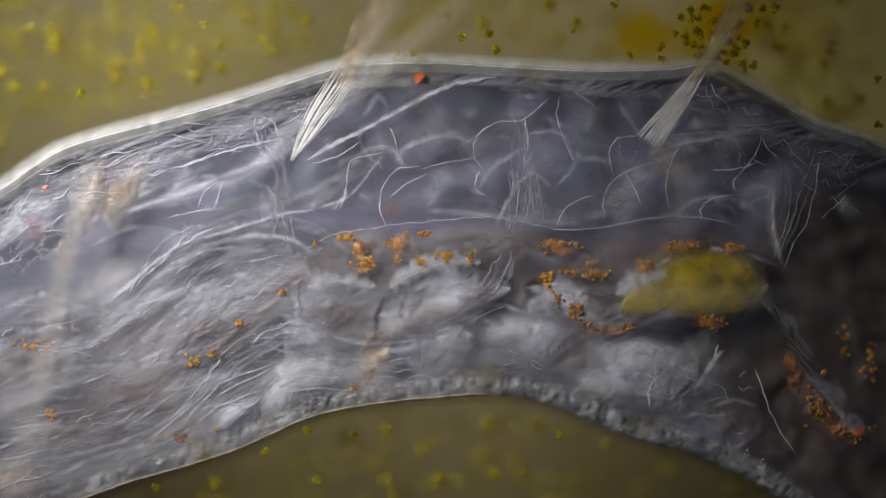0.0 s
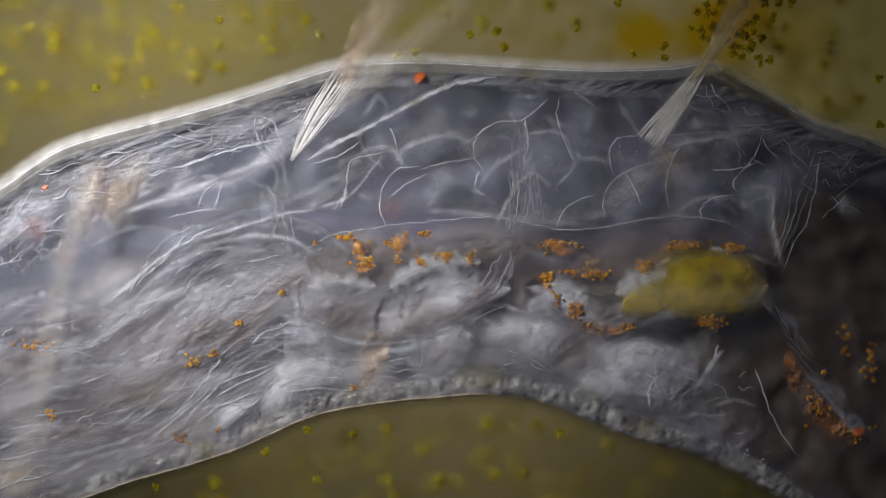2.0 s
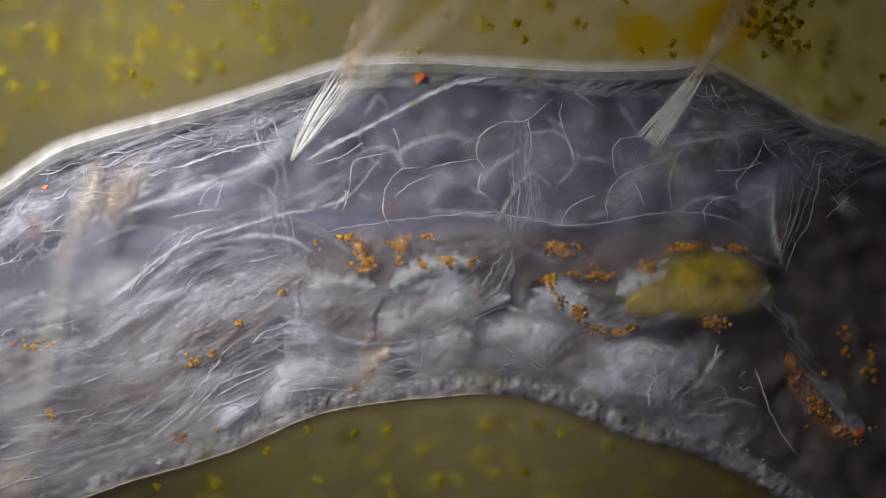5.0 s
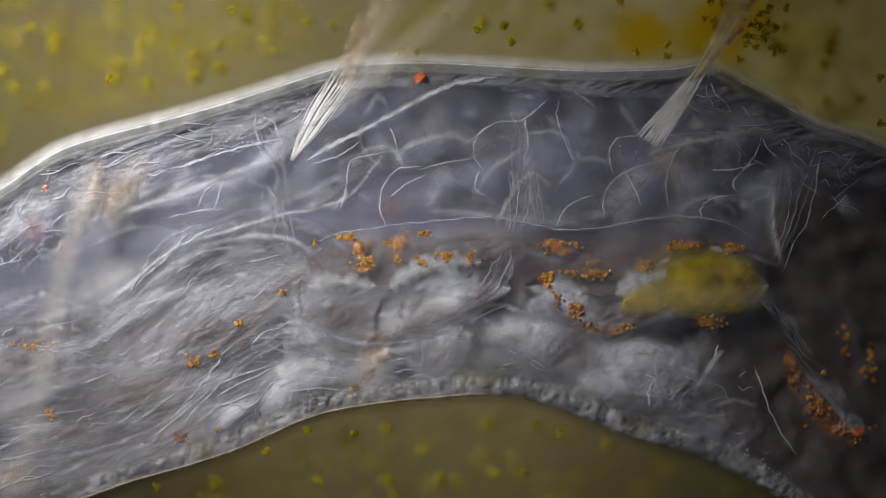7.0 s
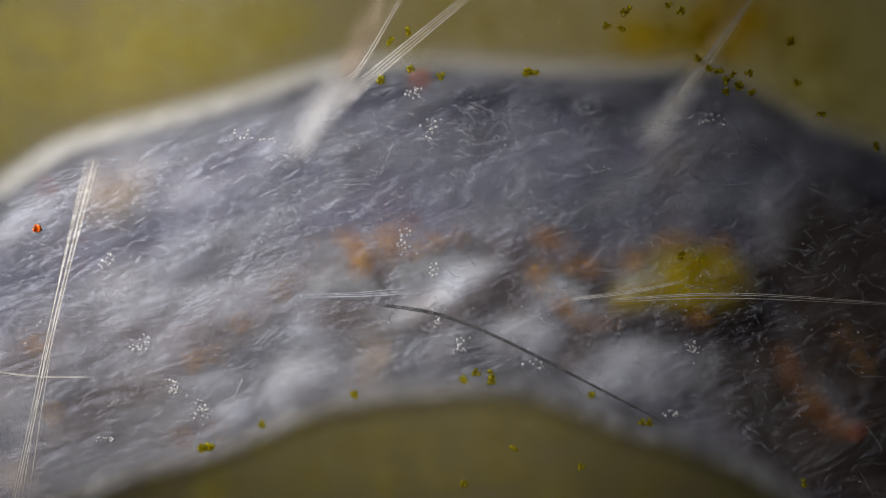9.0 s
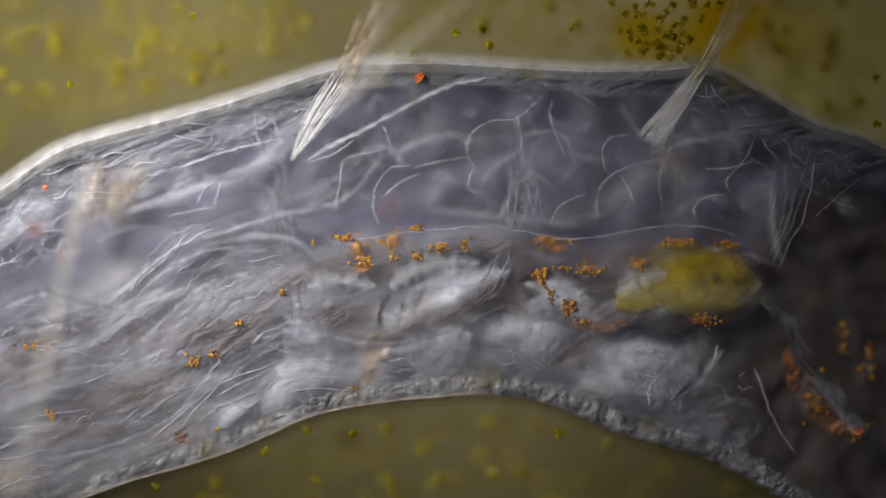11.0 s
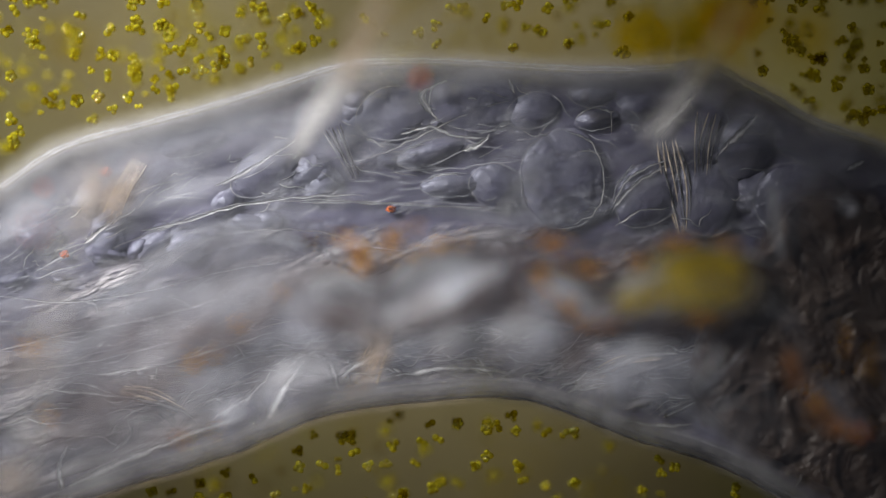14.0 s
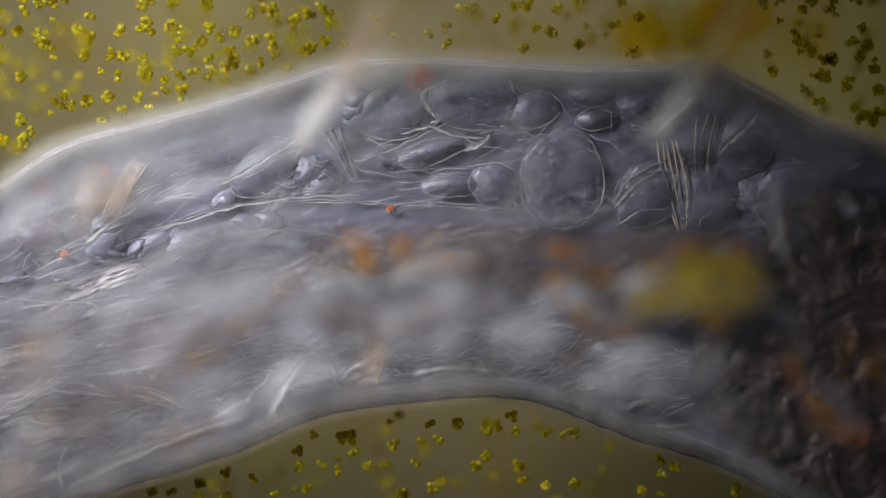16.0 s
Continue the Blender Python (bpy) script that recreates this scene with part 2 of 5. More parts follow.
BRIGHT = tissue("bright_fold", (0.45, 0.46, 0.50), (0.85, 0.88, 0.93), scale=20, fine=40, bump=0.8, rough=0.3, alpha=0.85, soft=1.0, dome=0.6, gloss=0.5, ior=1.5)
CREAM_BRIGHT = tissue("cream_bristle", (0.62, 0.50, 0.38), (0.92, 0.82, 0.68), scale=50, fine=90, bump=0.3, rough=0.3, alpha=0.95, soft=0.9)
THREAD = tissue("pale_thread", (0.32, 0.335, 0.39), (0.58, 0.60, 0.68), scale=60, fine=100, bump=0.2, rough=0.25, alpha=0.82, soft=1.0, dome=0.3, gloss=0.5, ior=1.5)
FIBRE = tissue("muscle_fibre", (0.17, 0.172, 0.21), (0.38, 0.395, 0.46), scale=60, fine=100, bump=0.3, rough=0.3, alpha=0.32, soft=1.0, dome=0.3, gloss=0.5, ior=1.5)
HAIR = tissue("bristle_hair", (0.52, 0.49, 0.44), (0.78, 0.76, 0.72), scale=50, fine=90, bump=0.15, rough=0.25, alpha=0.6, soft=1.0)
HAIR_YELLOW = tissue("yellowed_bristle", (0.45, 0.36, 0.12), (0.72, 0.60, 0.28), scale=50, fine=90, bump=0.15, rough=0.25, alpha=0.6)
HAIR_DARK = tissue("dark_bristle", (0.05, 0.05, 0.055), (0.11, 0.11, 0.12), scale=50, fine=90, bump=0.15, rough=0.5, alpha=0.7)
CREAM = tissue("cream_tendon", (0.34, 0.25, 0.18), (0.58, 0.47, 0.37), scale=50, fine=90, bump=0.4, rough=0.3, alpha=0.5, soft=1.0)
CREAM_SOFT = tissue("cream_patch", (0.30, 0.225, 0.17), (0.46, 0.37, 0.29), scale=14, fine=30, bump=0.6, rough=0.4, alpha=0.42, soft=0.8)
FOOD = tissue("olive_gut_content", (0.21, 0.155, 0.0004), (0.36, 0.27, 0.0004), scale=20, fine=45, bump=0.6, rough=0.6, alpha=0.95, soft=0.5, gloss=0.0, dome=0.3, lumps=0.25, ridge=0.06)
OIL = tissue("orange_oil", (0.34, 0.12, 0.003), (0.95, 0.52, 0.02), scale=700, fine=1500, bump=0.1, rough=0.08, clear=0.3, gloss=0.9)
OIL_DARK = tissue("dark_orange_oil", (0.16, 0.05, 0.002), (0.62, 0.26, 0.01), scale=700, fine=1500, bump=0.1, rough=0.08, clear=0.3, gloss=0.9)
OIL_SOFT = tissue("orange_oil_smear", (0.36, 0.12, 0.004), (0.58, 0.24, 0.008), scale=30, fine=50, bump=0.5, rough=0.3, alpha=0.7, soft=0.8)
RUST = tissue("rust_fat_body", (0.16, 0.05, 0.006), (0.42, 0.15, 0.012), scale=24, fine=50, bump=0.7, rough=0.4, alpha=0.8, soft=0.9, patch=(0.30, 0.55))
BROWN = tissue("brown_gut_shade", (0.05, 0.031, 0.024), (0.1, 0.064, 0.052), scale=10, fine=24, bump=0.4, rough=0.5, alpha=0.6, soft=0.5)
RED = tissue("red_pigment", (0.26, 0.03, 0.003), (0.75, 0.15, 0.012), scale=70, fine=110, bump=0.6, rough=0.2)
ALGA = tissue("green_yellow_alga", (0.05, 0.048, 0.002), (0.6, 0.57, 0.04), scale=1.5, fine=4, bump=0.3, rough=0.12, gloss=1.0, clear=0.0, alpha=0.46, dye=(1.0, 0.90, 0.08))
CLUMP = stain("algal_clump", (0.98, 0.86, 0.10), 0.6)
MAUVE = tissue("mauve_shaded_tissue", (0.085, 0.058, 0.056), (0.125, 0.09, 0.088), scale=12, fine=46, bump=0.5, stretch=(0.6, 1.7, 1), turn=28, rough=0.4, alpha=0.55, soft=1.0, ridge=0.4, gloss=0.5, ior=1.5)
NEAR_SKIN = tissue("near_skin", (0.045, 0.047, 0.066), (0.12, 0.127, 0.175), scale=11, fine=44, bump=0.8, stretch=(0.6, 1.5, 1), turn=14, rough=0.46, alpha=0.1, soft=0.15, ridge=0.3, gloss=1.0, ior=2.2)
FAR = tissue("far_tissue", (0.09, 0.09, 0.11), (0.34, 0.36, 0.42), scale=14, fine=44, bump=1.0, stretch=(0.5, 1.6, 1), turn=12, rough=0.34, alpha=0.28, soft=0.25, ridge=0.35, patch=(0.42, 0.68), gloss=1.0, ior=1.9, lumps=0.8)
FAR_LOW = tissue("far_folded_tissue", (0.04, 0.03, 0.033), (0.56, 0.55, 0.6), scale=9, fine=50, bump=0.8, stretch=(0.5, 1.7, 1), turn=20, rough=0.4, alpha=0.85, soft=0.2, ridge=0.3, patch=(0.36, 0.62))
LOWER = tissue("folded_lower_tissue", (0.15, 0.125, 0.13), (0.58, 0.6, 0.68), scale=8, fine=80, bump=1.0, stretch=(0.55, 1.9, 1), turn=30, rough=0.45, alpha=0.15, soft=0.3, ridge=0.2, dome=0.8, gloss=0.5, ior=1.5, lumps=0.6)
WEB = tissue("bright_membrane_thread", (0.34, 0.35, 0.41), (0.58, 0.6, 0.67), scale=60, fine=100, bump=0.2, rough=0.3, alpha=0.85, soft=0.6)
VEIL = tissue("pale_connective_veil", (0.21, 0.19, 0.205), (0.8, 0.84, 0.97), scale=8, fine=44, bump=0.6, stretch=(0.6, 1.7, 1), turn=24, rough=0.45, alpha=0.24, soft=0.3, ridge=0.16, patch=(0.46, 0.62), lumps=0.6)
VEIL_RIGHT = tissue("bluish_connective_veil", (0.18, 0.185, 0.22), (0.76, 0.81, 0.97), scale=9, fine=50, bump=0.9, stretch=(0.8, 1.3, 1), turn=-25, rough=0.45, alpha=0.23, soft=0.3, ridge=0.16, patch=(0.48, 0.64), lumps=0.6)
SHADE = tissue("mauve_shade_veil", (0.075, 0.056, 0.062), (0.1, 0.075, 0.083), scale=6, fine=40, bump=0.6, stretch=(0.6, 1.7, 1), turn=26, rough=0.5, alpha=0.52, soft=0.3, ridge=0.2, patch=(0.50, 0.66), lumps=0.5)
HIGHLIGHT = tissue("painted_highlight", (0.6, 0.63, 0.69), (0.88, 0.92, 0.98), scale=9, fine=60, bump=0.25, rough=0.42, alpha=0.4, soft=1.3, dome=0.5, ridge=0.15, lumps=0.3)
TAIL = tissue("dimmed_tail_tissue", (0.028, 0.017, 0.012), (0.062, 0.04, 0.03), scale=10, fine=24, bump=0.8, rough=0.5, alpha=0.95, soft=0.3)
GRAIN = tissue("white_surface_grain", (0.5, 0.5, 0.52), (0.8, 0.8, 0.82), scale=90, fine=110, bump=0.3, rough=0.2, alpha=0.45)
WRINKLE = tissue("fine_skin_wrinkle", (0.20, 0.205, 0.24), (0.45, 0.46, 0.51), scale=60, fine=100, bump=0.3, rough=0.3, alpha=0.15, soft=1.0)


# ---------------------------------------------------------------- the slide
def make_slide():
    n, w = 24, 4.2
    verts = [(-w + 2 * w * i / n, -w + 2 * w * j / n, -0.275 * FLAT - 0.03) for j in range(n + 1) for i in range(n + 1)]
    verts += [(x, y, -0.2) for x, y, z in verts]
    k = (n + 1) ** 2
    faces = [(j * (n + 1) + i, j * (n + 1) + i + 1, (j + 1) * (n + 1) + i + 1, (j + 1) * (n + 1) + i) for j in range(n) for i in range(n)]
    faces += [tuple(k + v for v in f)[::-1] for f in faces]
    edge = [i for i in range(n + 1)] + [i * (n + 1) + n for i in range(1, n + 1)] + [n * (n + 1) + i for i in range(n - 1, -1, -1)] + [i * (n + 1) for i in range(n - 1, 0, -1)]
    faces += [(a, k + a, k + b, b) for a, b in zip(edge, edge[1:] + edge[:1])]
    tagged(new("ground", mesh_of("ground", verts, faces, WATER)), "glass slide under murky olive green algae water", "slide", kind="structure")


make_slide()

# ---------------------------------------------------------------- the larva
larva = tagged(new("larva"), "translucent grey insect larva with bristles lying on the slide", "insect larva")

TOP = [(-260, 480), (-120, 395), (0, 333), (60, 292), (110, 263), (180, 240), (300, 209), (400, 181), (500, 149), (590, 121), (650, 112),
       (770, 110), (900, 117), (1050, 124), (1180, 121), (1250, 113), (1300, 136), (1380, 180), (1450, 219), (1540, 249), (1650, 300), (1800, 400)]
LOW = [(-260, 1020), (-120, 965), (0, 932), (60, 912), (160, 878), (240, 850), (330, 825), (420, 795), (480, 768), (540, 742), (600, 725),
       (700, 710), (780, 703), (850, 698), (930, 703), (1000, 724), (1060, 748), (1120, 772), (1200, 794), (1280, 822), (1340, 852), (1400, 888), (1460, 930), (1560, 1010)]


def make_body():
    """The far half of the skin: a shallow trough with thickness, seen from inside."""
    nu, nv = 300, 110
    a, b = smooth(TOP, nu), smooth(LOW, nu)
    verts = []
    for side in (0, 1):
        for i in range(nu):
            for j in range(nv):
                f = j / (nv - 1)
                x, y = a[i] + (b[i] - a[i]) * f
                deep = math.sin(math.pi * f) ** 0.15
                z = -6 - 126 * deep
                if side == 0:
                    z += deep * (5 * wrinkle(x, y, 60, 2.4, -0.15) + 3 * wrinkle(x, y, 17, 2.5, 0.2, 3))
                else:
                    z -= 14 + 6 * deep
                verts.append(at(x, y, z))
    faces, k = [], nu * nv
    for i in range(nu - 1):
        for j in range(nv - 1):
            q = (i * nv + j, i * nv + j + 1, (i + 1) * nv + j + 1, (i + 1) * nv + j)
            faces.append(q)
            faces.append(tuple(k + v for v in q)[::-1])
    rim = [i * nv for i in range(nu)] + [(nu - 1) * nv + j for j in range(1, nv)] + [i * nv + nv - 1 for i in range(nu - 2, -1, -1)] + [j for j in range(nv - 2, 0, -1)]
    faces += [(p, k + p, k + q, q)[::-1] for p, q in zip(rim, rim[1:] + rim[:1])]
    part("body_wall", mesh_of("body_wall", verts, faces, FLOOR), larva, "bluish grey wrinkled inner skin")


make_body()


def shifted(points, dx, dy, z):
    return [(x + dx, y + dy, z) for x, y in points]


# Clear cuticle, widened so that its faded edges paint a soft white halo.
part("cuticle", tube("cuticle", shifted(TOP, 0, 4, -4), 27, 22, CUTICLE, sides=16, flat=1.2, n=260, uneven=0.12), larva, "bright white rim of clear cuticle with painted glow")
band = [(-120, 120), (100, 110), (400, 80), (640, 50), (900, 40), (1180, 60), (1300, 100), (1540, 90), (1800, 90)]
part("dorsal_band", loft("dorsal_band", [(x, y + 6) for x, y in TOP], [(x, y + np.interp(x, [b[0] for b in band], [b[1] for b in band])) for x, y in TOP], -6, 26, DORSAL, nu=240, nv=50,
                         amp=4, grain=16, stretch=3.0, turn=-0.2, seed=12), larva, "bluish fibrous band under the cuticle")
part("cuticle_layer", tube("cuticle_layer", shifted(TOP, 0, 2, 0), 2.2, 2.0, THREAD, sides=8, flat=1.5, n=260, uneven=0.3), larva)
part("cuticle_layer", tube("cuticle_layer", shifted(TOP, 0, 17, 2), 2.6, 2.2, FIBRE, sides=8, flat=1.5, n=260, uneven=0.4), larva)
part("lower_cuticle", tube("lower_cuticle", shifted(LOW, 0, -17, -8), 24, 26, CUTICLE_LOW, sides=16, flat=0.9, n=220, uneven=0.14), larva, "grey grainy lower cuticle")
for dy, z, r, m in ((-10, -98, 16, CUTICLE_LOW), (3, -96, 2.4, THREAD), (-27, -96, 3.0, THREAD)):
    part("far_cuticle", tube("far_cuticle", shifted(LOW, 0, dy, z), r, r, m, sides=16, flat=0.8, n=220, uneven=0.4), larva, "far side of the grey lower cuticle")
for dy, z, r, m in ((1, -100, 2.2, THREAD), (16, -98, 2.6, FIBRE), (-6, -70, 1.8, THREAD)):
    part("far_cuticle", tube("far_cuticle", shifted(TOP, 0, dy, z), r, r, m, sides=16, flat=0.8, n=220, uneven=0.4), larva, "far side of the pale upper cuticle")
part("far_edge", tube("far_edge", shifted(LOW, 0, 5, -106), 1.7, 1.7, EDGE, sides=8, flat=5, n=220, uneven=0.4, shaky=3), larva, "thin cream far edge line")
part("far_edge", tube("far_edge", shifted(LOW, 0, -22, -104), 1.8, 1.8, BRIGHT, sides=8, flat=2, n=220, uneven=0.7, shaky=4), larva, "thin pale far edge line")
part("far_edge", tube("far_edge", shifted(TOP, 0, -4, -106), 1.5, 1.5, BRIGHT, sides=8, flat=5, n=260, uneven=0.5, shaky=3), larva, "thin pale far edge line")
part("cuticle_edge", tube("cuticle_edge", shifted(LOW[1:15], 0, 0, -22), 1.7, 1.7, EDGE, sides=8, flat=16, n=200, uneven=0.3), larva, "thin cream edge line")

# ---- what beats
BEAT = [(0, 0), (0.4, -0.05), (0.6, -0.3), (0.8, -0.85), (1.0, -1), (1.5, -0.85), (1.75, -0.4), (2.0, 0), (2.5, 0.3), (3.0, 0.5), (3.2, 0.35), (3.4, -0.6),
        (3.6, -1), (4.2, -0.8), (4.6, -0.1), (5.1, 0.3), (5.6, 0.45), (5.9, 0.1), (6.1, -0.85), (6.3, -1), (6.6, -0.8), (6.8, -0.2), (7.0, 0), (7.5, 0.15), (8.2, 0.3),
        (8.6, 0), (8.9, -0.9), (9.4, -0.7), (9.9, 0.1), (10.6, 0.4), (10.9, 0), (11.1, -0.9), (11.4, -0.95), (11.7, -0.6), (12.0, 0), (12.5, 0.2), (13.2, 0.4),
        (13.6, 0.4), (13.9, -0.5), (14.1, -0.7), (14.4, -0.1), (15.0, 0.2), (15.4, -0.2), (15.7, 0.2), (16.0, 0.4)]
BEATING = []
rng = random.Random(5)


def beats(ob, dx, dy, turn=0.0, centre=(0, 0)):
    """Note a part that the gut's beat carries: how far, and by what turn about a centre."""
    BEATING.append((ob, dx, dy, turn, centre))
    return ob


# ---- gut and glands
gland = part("gland", loft("gland", [(-120, 520), (0, 505), (60, 488), (130, 510), (215, 520), (250, 480), (320, 425), (385, 398), (450, 408), (520, 432), (560, 470)],
                           [(-120, 770), (0, 735), (100, 705), (200, 680), (280, 652), (340, 622), (390, 595), (430, 570), (470, 548), (520, 520), (560, 500)],
                           -4, 70, GLAND, nu=190, nv=90, amp=5, grain=22, stretch=3.0, turn=-0.55, ends=(0.05, 0.1)), larva, "lilac grey finely striated gland")
low = part("lower_tissue", loft("lower_tissue", [(-120, 745), (0, 728), (150, 705), (280, 665), (360, 625), (430, 585), (500, 568), (600, 602), (640, 640)],
                                [(-120, 930), (0, 895), (100, 868), (200, 842), (300, 808), (400, 775), (460, 750), (540, 715), (640, 690)],
                                -6, 70, LOWER, nu=170, nv=80, amp=5, grain=20, stretch=3.4, turn=-0.6, seed=4, ends=(0.05, 0.1)), larva, "folded mauve grey tissue")
# A brown sheet whose colour paints the shaded space round the gut.
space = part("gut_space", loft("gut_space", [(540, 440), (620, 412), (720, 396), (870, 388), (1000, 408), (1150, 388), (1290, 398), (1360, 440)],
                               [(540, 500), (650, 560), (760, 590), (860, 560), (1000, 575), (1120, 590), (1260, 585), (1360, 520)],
                               -24, 40, BROWN, nu=110, nv=30, amp=4, grain=30), larva, "brown painted shade in the space round the gut")
fore = part("foregut", loft("foregut", [(505, 500), (540, 478), (600, 474), (660, 482), (700, 498), (725, 530)], [(510, 560), (540, 590), (600, 608), (660, 612), (710, 600), (730, 570)],
                            -5, 70, GUT, nu=110, nv=60, amp=5, grain=24, seed=2, ends=(0.2, 0.25)), larva, "pale grey folded foregut")
mid = part("midgut", loft("midgut", [(672, 520), (690, 490), (730, 462), (780, 446), (830, 446), (870, 462), (905, 500)],
                          [(650, 598), (690, 612), (740, 606), (790, 585), (830, 560), (870, 540), (905, 520)],
                          -2, 70, GUT_PALE, nu=110, nv=60, amp=5, grain=28, seed=5, ends=(0.2, 0.2)), larva, "pale humped midgut")
hind = part("hindgut", loft("hindgut", [(925, 500), (960, 478), (1010, 486), (1060, 508), (1100, 496), (1150, 468), (1200, 450), (1270, 444), (1330, 462), (1362, 500)],
                            [(925, 515), (965, 545), (1010, 580), (1060, 598), (1110, 592), (1160, 578), (1210, 568), (1280, 562), (1335, 542), (1362, 510)],
                            -3, 70, GUT_PALE, nu=140, nv=60, amp=5, grain=26, seed=8, ends=(0.12, 0.12)), larva, "pale grey hindgut")
part("food_mass", blob("food_mass", 1252, 503, 1, 126, 74, 60, FOOD, turn=-0.05, amp=0.2, grain=1.3, seed=3, detail=5, crest=9), hind, "olive yellow food mass")
part("food_neck", blob("food_neck", 1158, 524, 2, 88, 42, 40, FOOD, turn=0.5, amp=0.3, grain=1.4, seed=9, crest=6), hind, "olive yellow food strand")
beats(fore, 6, 0)
beats(mid, 4, 6, -14, (690, 500))
beats(hind, 20, 9, 1, (1200, 500))
beats(space, 0, -30)

# ---- thin veils over the organs: pale connective tissue, and mauve shade put in as colour
for name, m, top, bottom, z, seed, label in (
        ("veil", SHADE, [(-120, 540), (60, 520), (250, 520), (400, 450), (560, 490)], [(-120, 900), (60, 850), (250, 790), (400, 745), (560, 690)], 0, 3, "mauve brown veil of painted shade"),
        ("veil", VEIL, [(-120, 500), (60, 490), (220, 510), (380, 405), (520, 440), (620, 560), (700, 610)], [(-120, 920), (60, 850), (220, 795), (380, 745), (520, 700), (620, 680), (700, 670)], 2, 5, "pale cloudy veil of tissue"),
        ("veil", VEIL_RIGHT, [(500, 460), (640, 480), (760, 440), (900, 420), (1040, 480), (1150, 560), (1240, 580)], [(500, 690), (640, 680), (760, 665), (900, 660), (1040, 680), (1150, 725), (1240, 760)], 2, 7, "bluish cloudy veil of tissue"),
        ("veil", VEIL, [(-120, 420), (0, 350), (110, 280), (300, 225), (500, 170), (620, 140)], [(-120, 560), (0, 520), (110, 480), (300, 380), (500, 290), (620, 200)], -1, 9, "pale cloudy veil under the skin")):
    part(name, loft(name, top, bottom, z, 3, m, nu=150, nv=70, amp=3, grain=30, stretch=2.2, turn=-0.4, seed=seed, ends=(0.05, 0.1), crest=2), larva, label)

def rim(name, x, y, rx, ry, turn, z, a0, a1, material, parent):
    """A pale thread along part of a cell's or lobe's edge, painting its bright refracted outline."""
    pts = []
    for k in range(13):
        a = a0 + (a1 - a0) * k / 12
        w = 1 + 0.07 * noise.noise((math.cos(a) * 1.4 + x, math.sin(a) * 1.4, y))
        px, py = rx * w * math.cos(a), ry * w * math.sin(a)
        pts.append((x + px * math.cos(turn) - py * math.sin(turn), y - (px * math.sin(turn) + py * math.cos(turn)), z))
    return part(name, tube(name, pts, 1.5, 0.9, material, sides=8, flat=1.5, n=60, uneven=0.8, shaky=2), parent, "thin bright outline")


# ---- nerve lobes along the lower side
# Lobes from x 1180 on take the clearer fold material, painting them dimmer.
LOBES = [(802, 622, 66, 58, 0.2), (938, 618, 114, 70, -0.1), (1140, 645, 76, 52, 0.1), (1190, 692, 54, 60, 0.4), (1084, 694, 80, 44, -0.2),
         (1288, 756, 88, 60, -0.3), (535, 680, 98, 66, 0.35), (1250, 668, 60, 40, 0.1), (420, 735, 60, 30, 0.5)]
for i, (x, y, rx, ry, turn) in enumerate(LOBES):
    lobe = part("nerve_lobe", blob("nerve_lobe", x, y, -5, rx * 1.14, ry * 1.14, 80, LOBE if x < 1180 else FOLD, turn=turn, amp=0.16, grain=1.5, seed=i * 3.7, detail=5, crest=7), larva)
    rim("lobe_rim", x, y, rx * 1.06, ry * 1.06, turn, 2, 1.9, 3.5, FIBRE, lobe)

# ---- deep fat cells, sharp when the focus goes through to the far side
CELLS = [(995, 318, 76, 88, 50, 0.0), (800, 328, 56, 22, 16, 0.05), (838, 182, 84, 50, 30, -0.1), (1058, 210, 40, 20, 16, 0.15), (1146, 345, 66, 52, 30, 0.7),
         (945, 195, 50, 32, 20, 0.3), (1050, 165, 44, 24, 16, 0.1), (700, 200, 70, 48, 26, 0.2), (880, 330, 50, 40, 22, -0.4), (1320, 260, 50, 60, 26, -0.5),
         (760, 270, 60, 22, 14, 0.3), (1420, 360, 90, 70, 30, -0.3), (470, 300, 70, 40, 20, 0.6), (340, 250, 60, 26, 18, 0.3), (1250, 350, 60, 70, 24, 0.2)]
for i, (x, y, rx, ry, rz, turn) in enumerate(CELLS):
    cell = part("fat_cell", blob("fat_cell", x, y, -108, rx, ry, 20, CELL, turn=turn, amp=0.14, grain=1.2, seed=20 + i * 2.3, detail=5, crest=6), larva)
    rim("cell_rim", x, y, rx, ry, turn, -104, 1.0, 5.6, THREAD, cell)

for i, (x, y, r, z) in enumerate([(1368, 236, 22, -44), (1500, 366, 26, -50), (1342, 200, 14, -40), (720, 150, 18, -40), (1036, 172, 14, -100), (1165, 690, 20, -90)]):
    part("round_cell", blob("round_cell", x, y, z, r, r, r * 0.9, LOBE, amp=0.12, seed=i * 2.2, detail=4), larva, "small round translucent cell")
for i in range(46):
    x = rng.uniform(20, 1540)
    y = np.interp(x, [p[0] for p in TOP], [p[1] for p in TOP]) + rng.uniform(30, 250)
    rx = rng.uniform(14, 46)
    part("fat_cell", blob("fat_cell", x, y, -110, rx, rx * rng.uniform(0.35, 0.8), rng.uniform(10, 22), CELL, turn=rng.uniform(-0.3, 0.9), amp=0.3, grain=1.5, seed=60 + i * 1.7, detail=4, crest=5), larva)

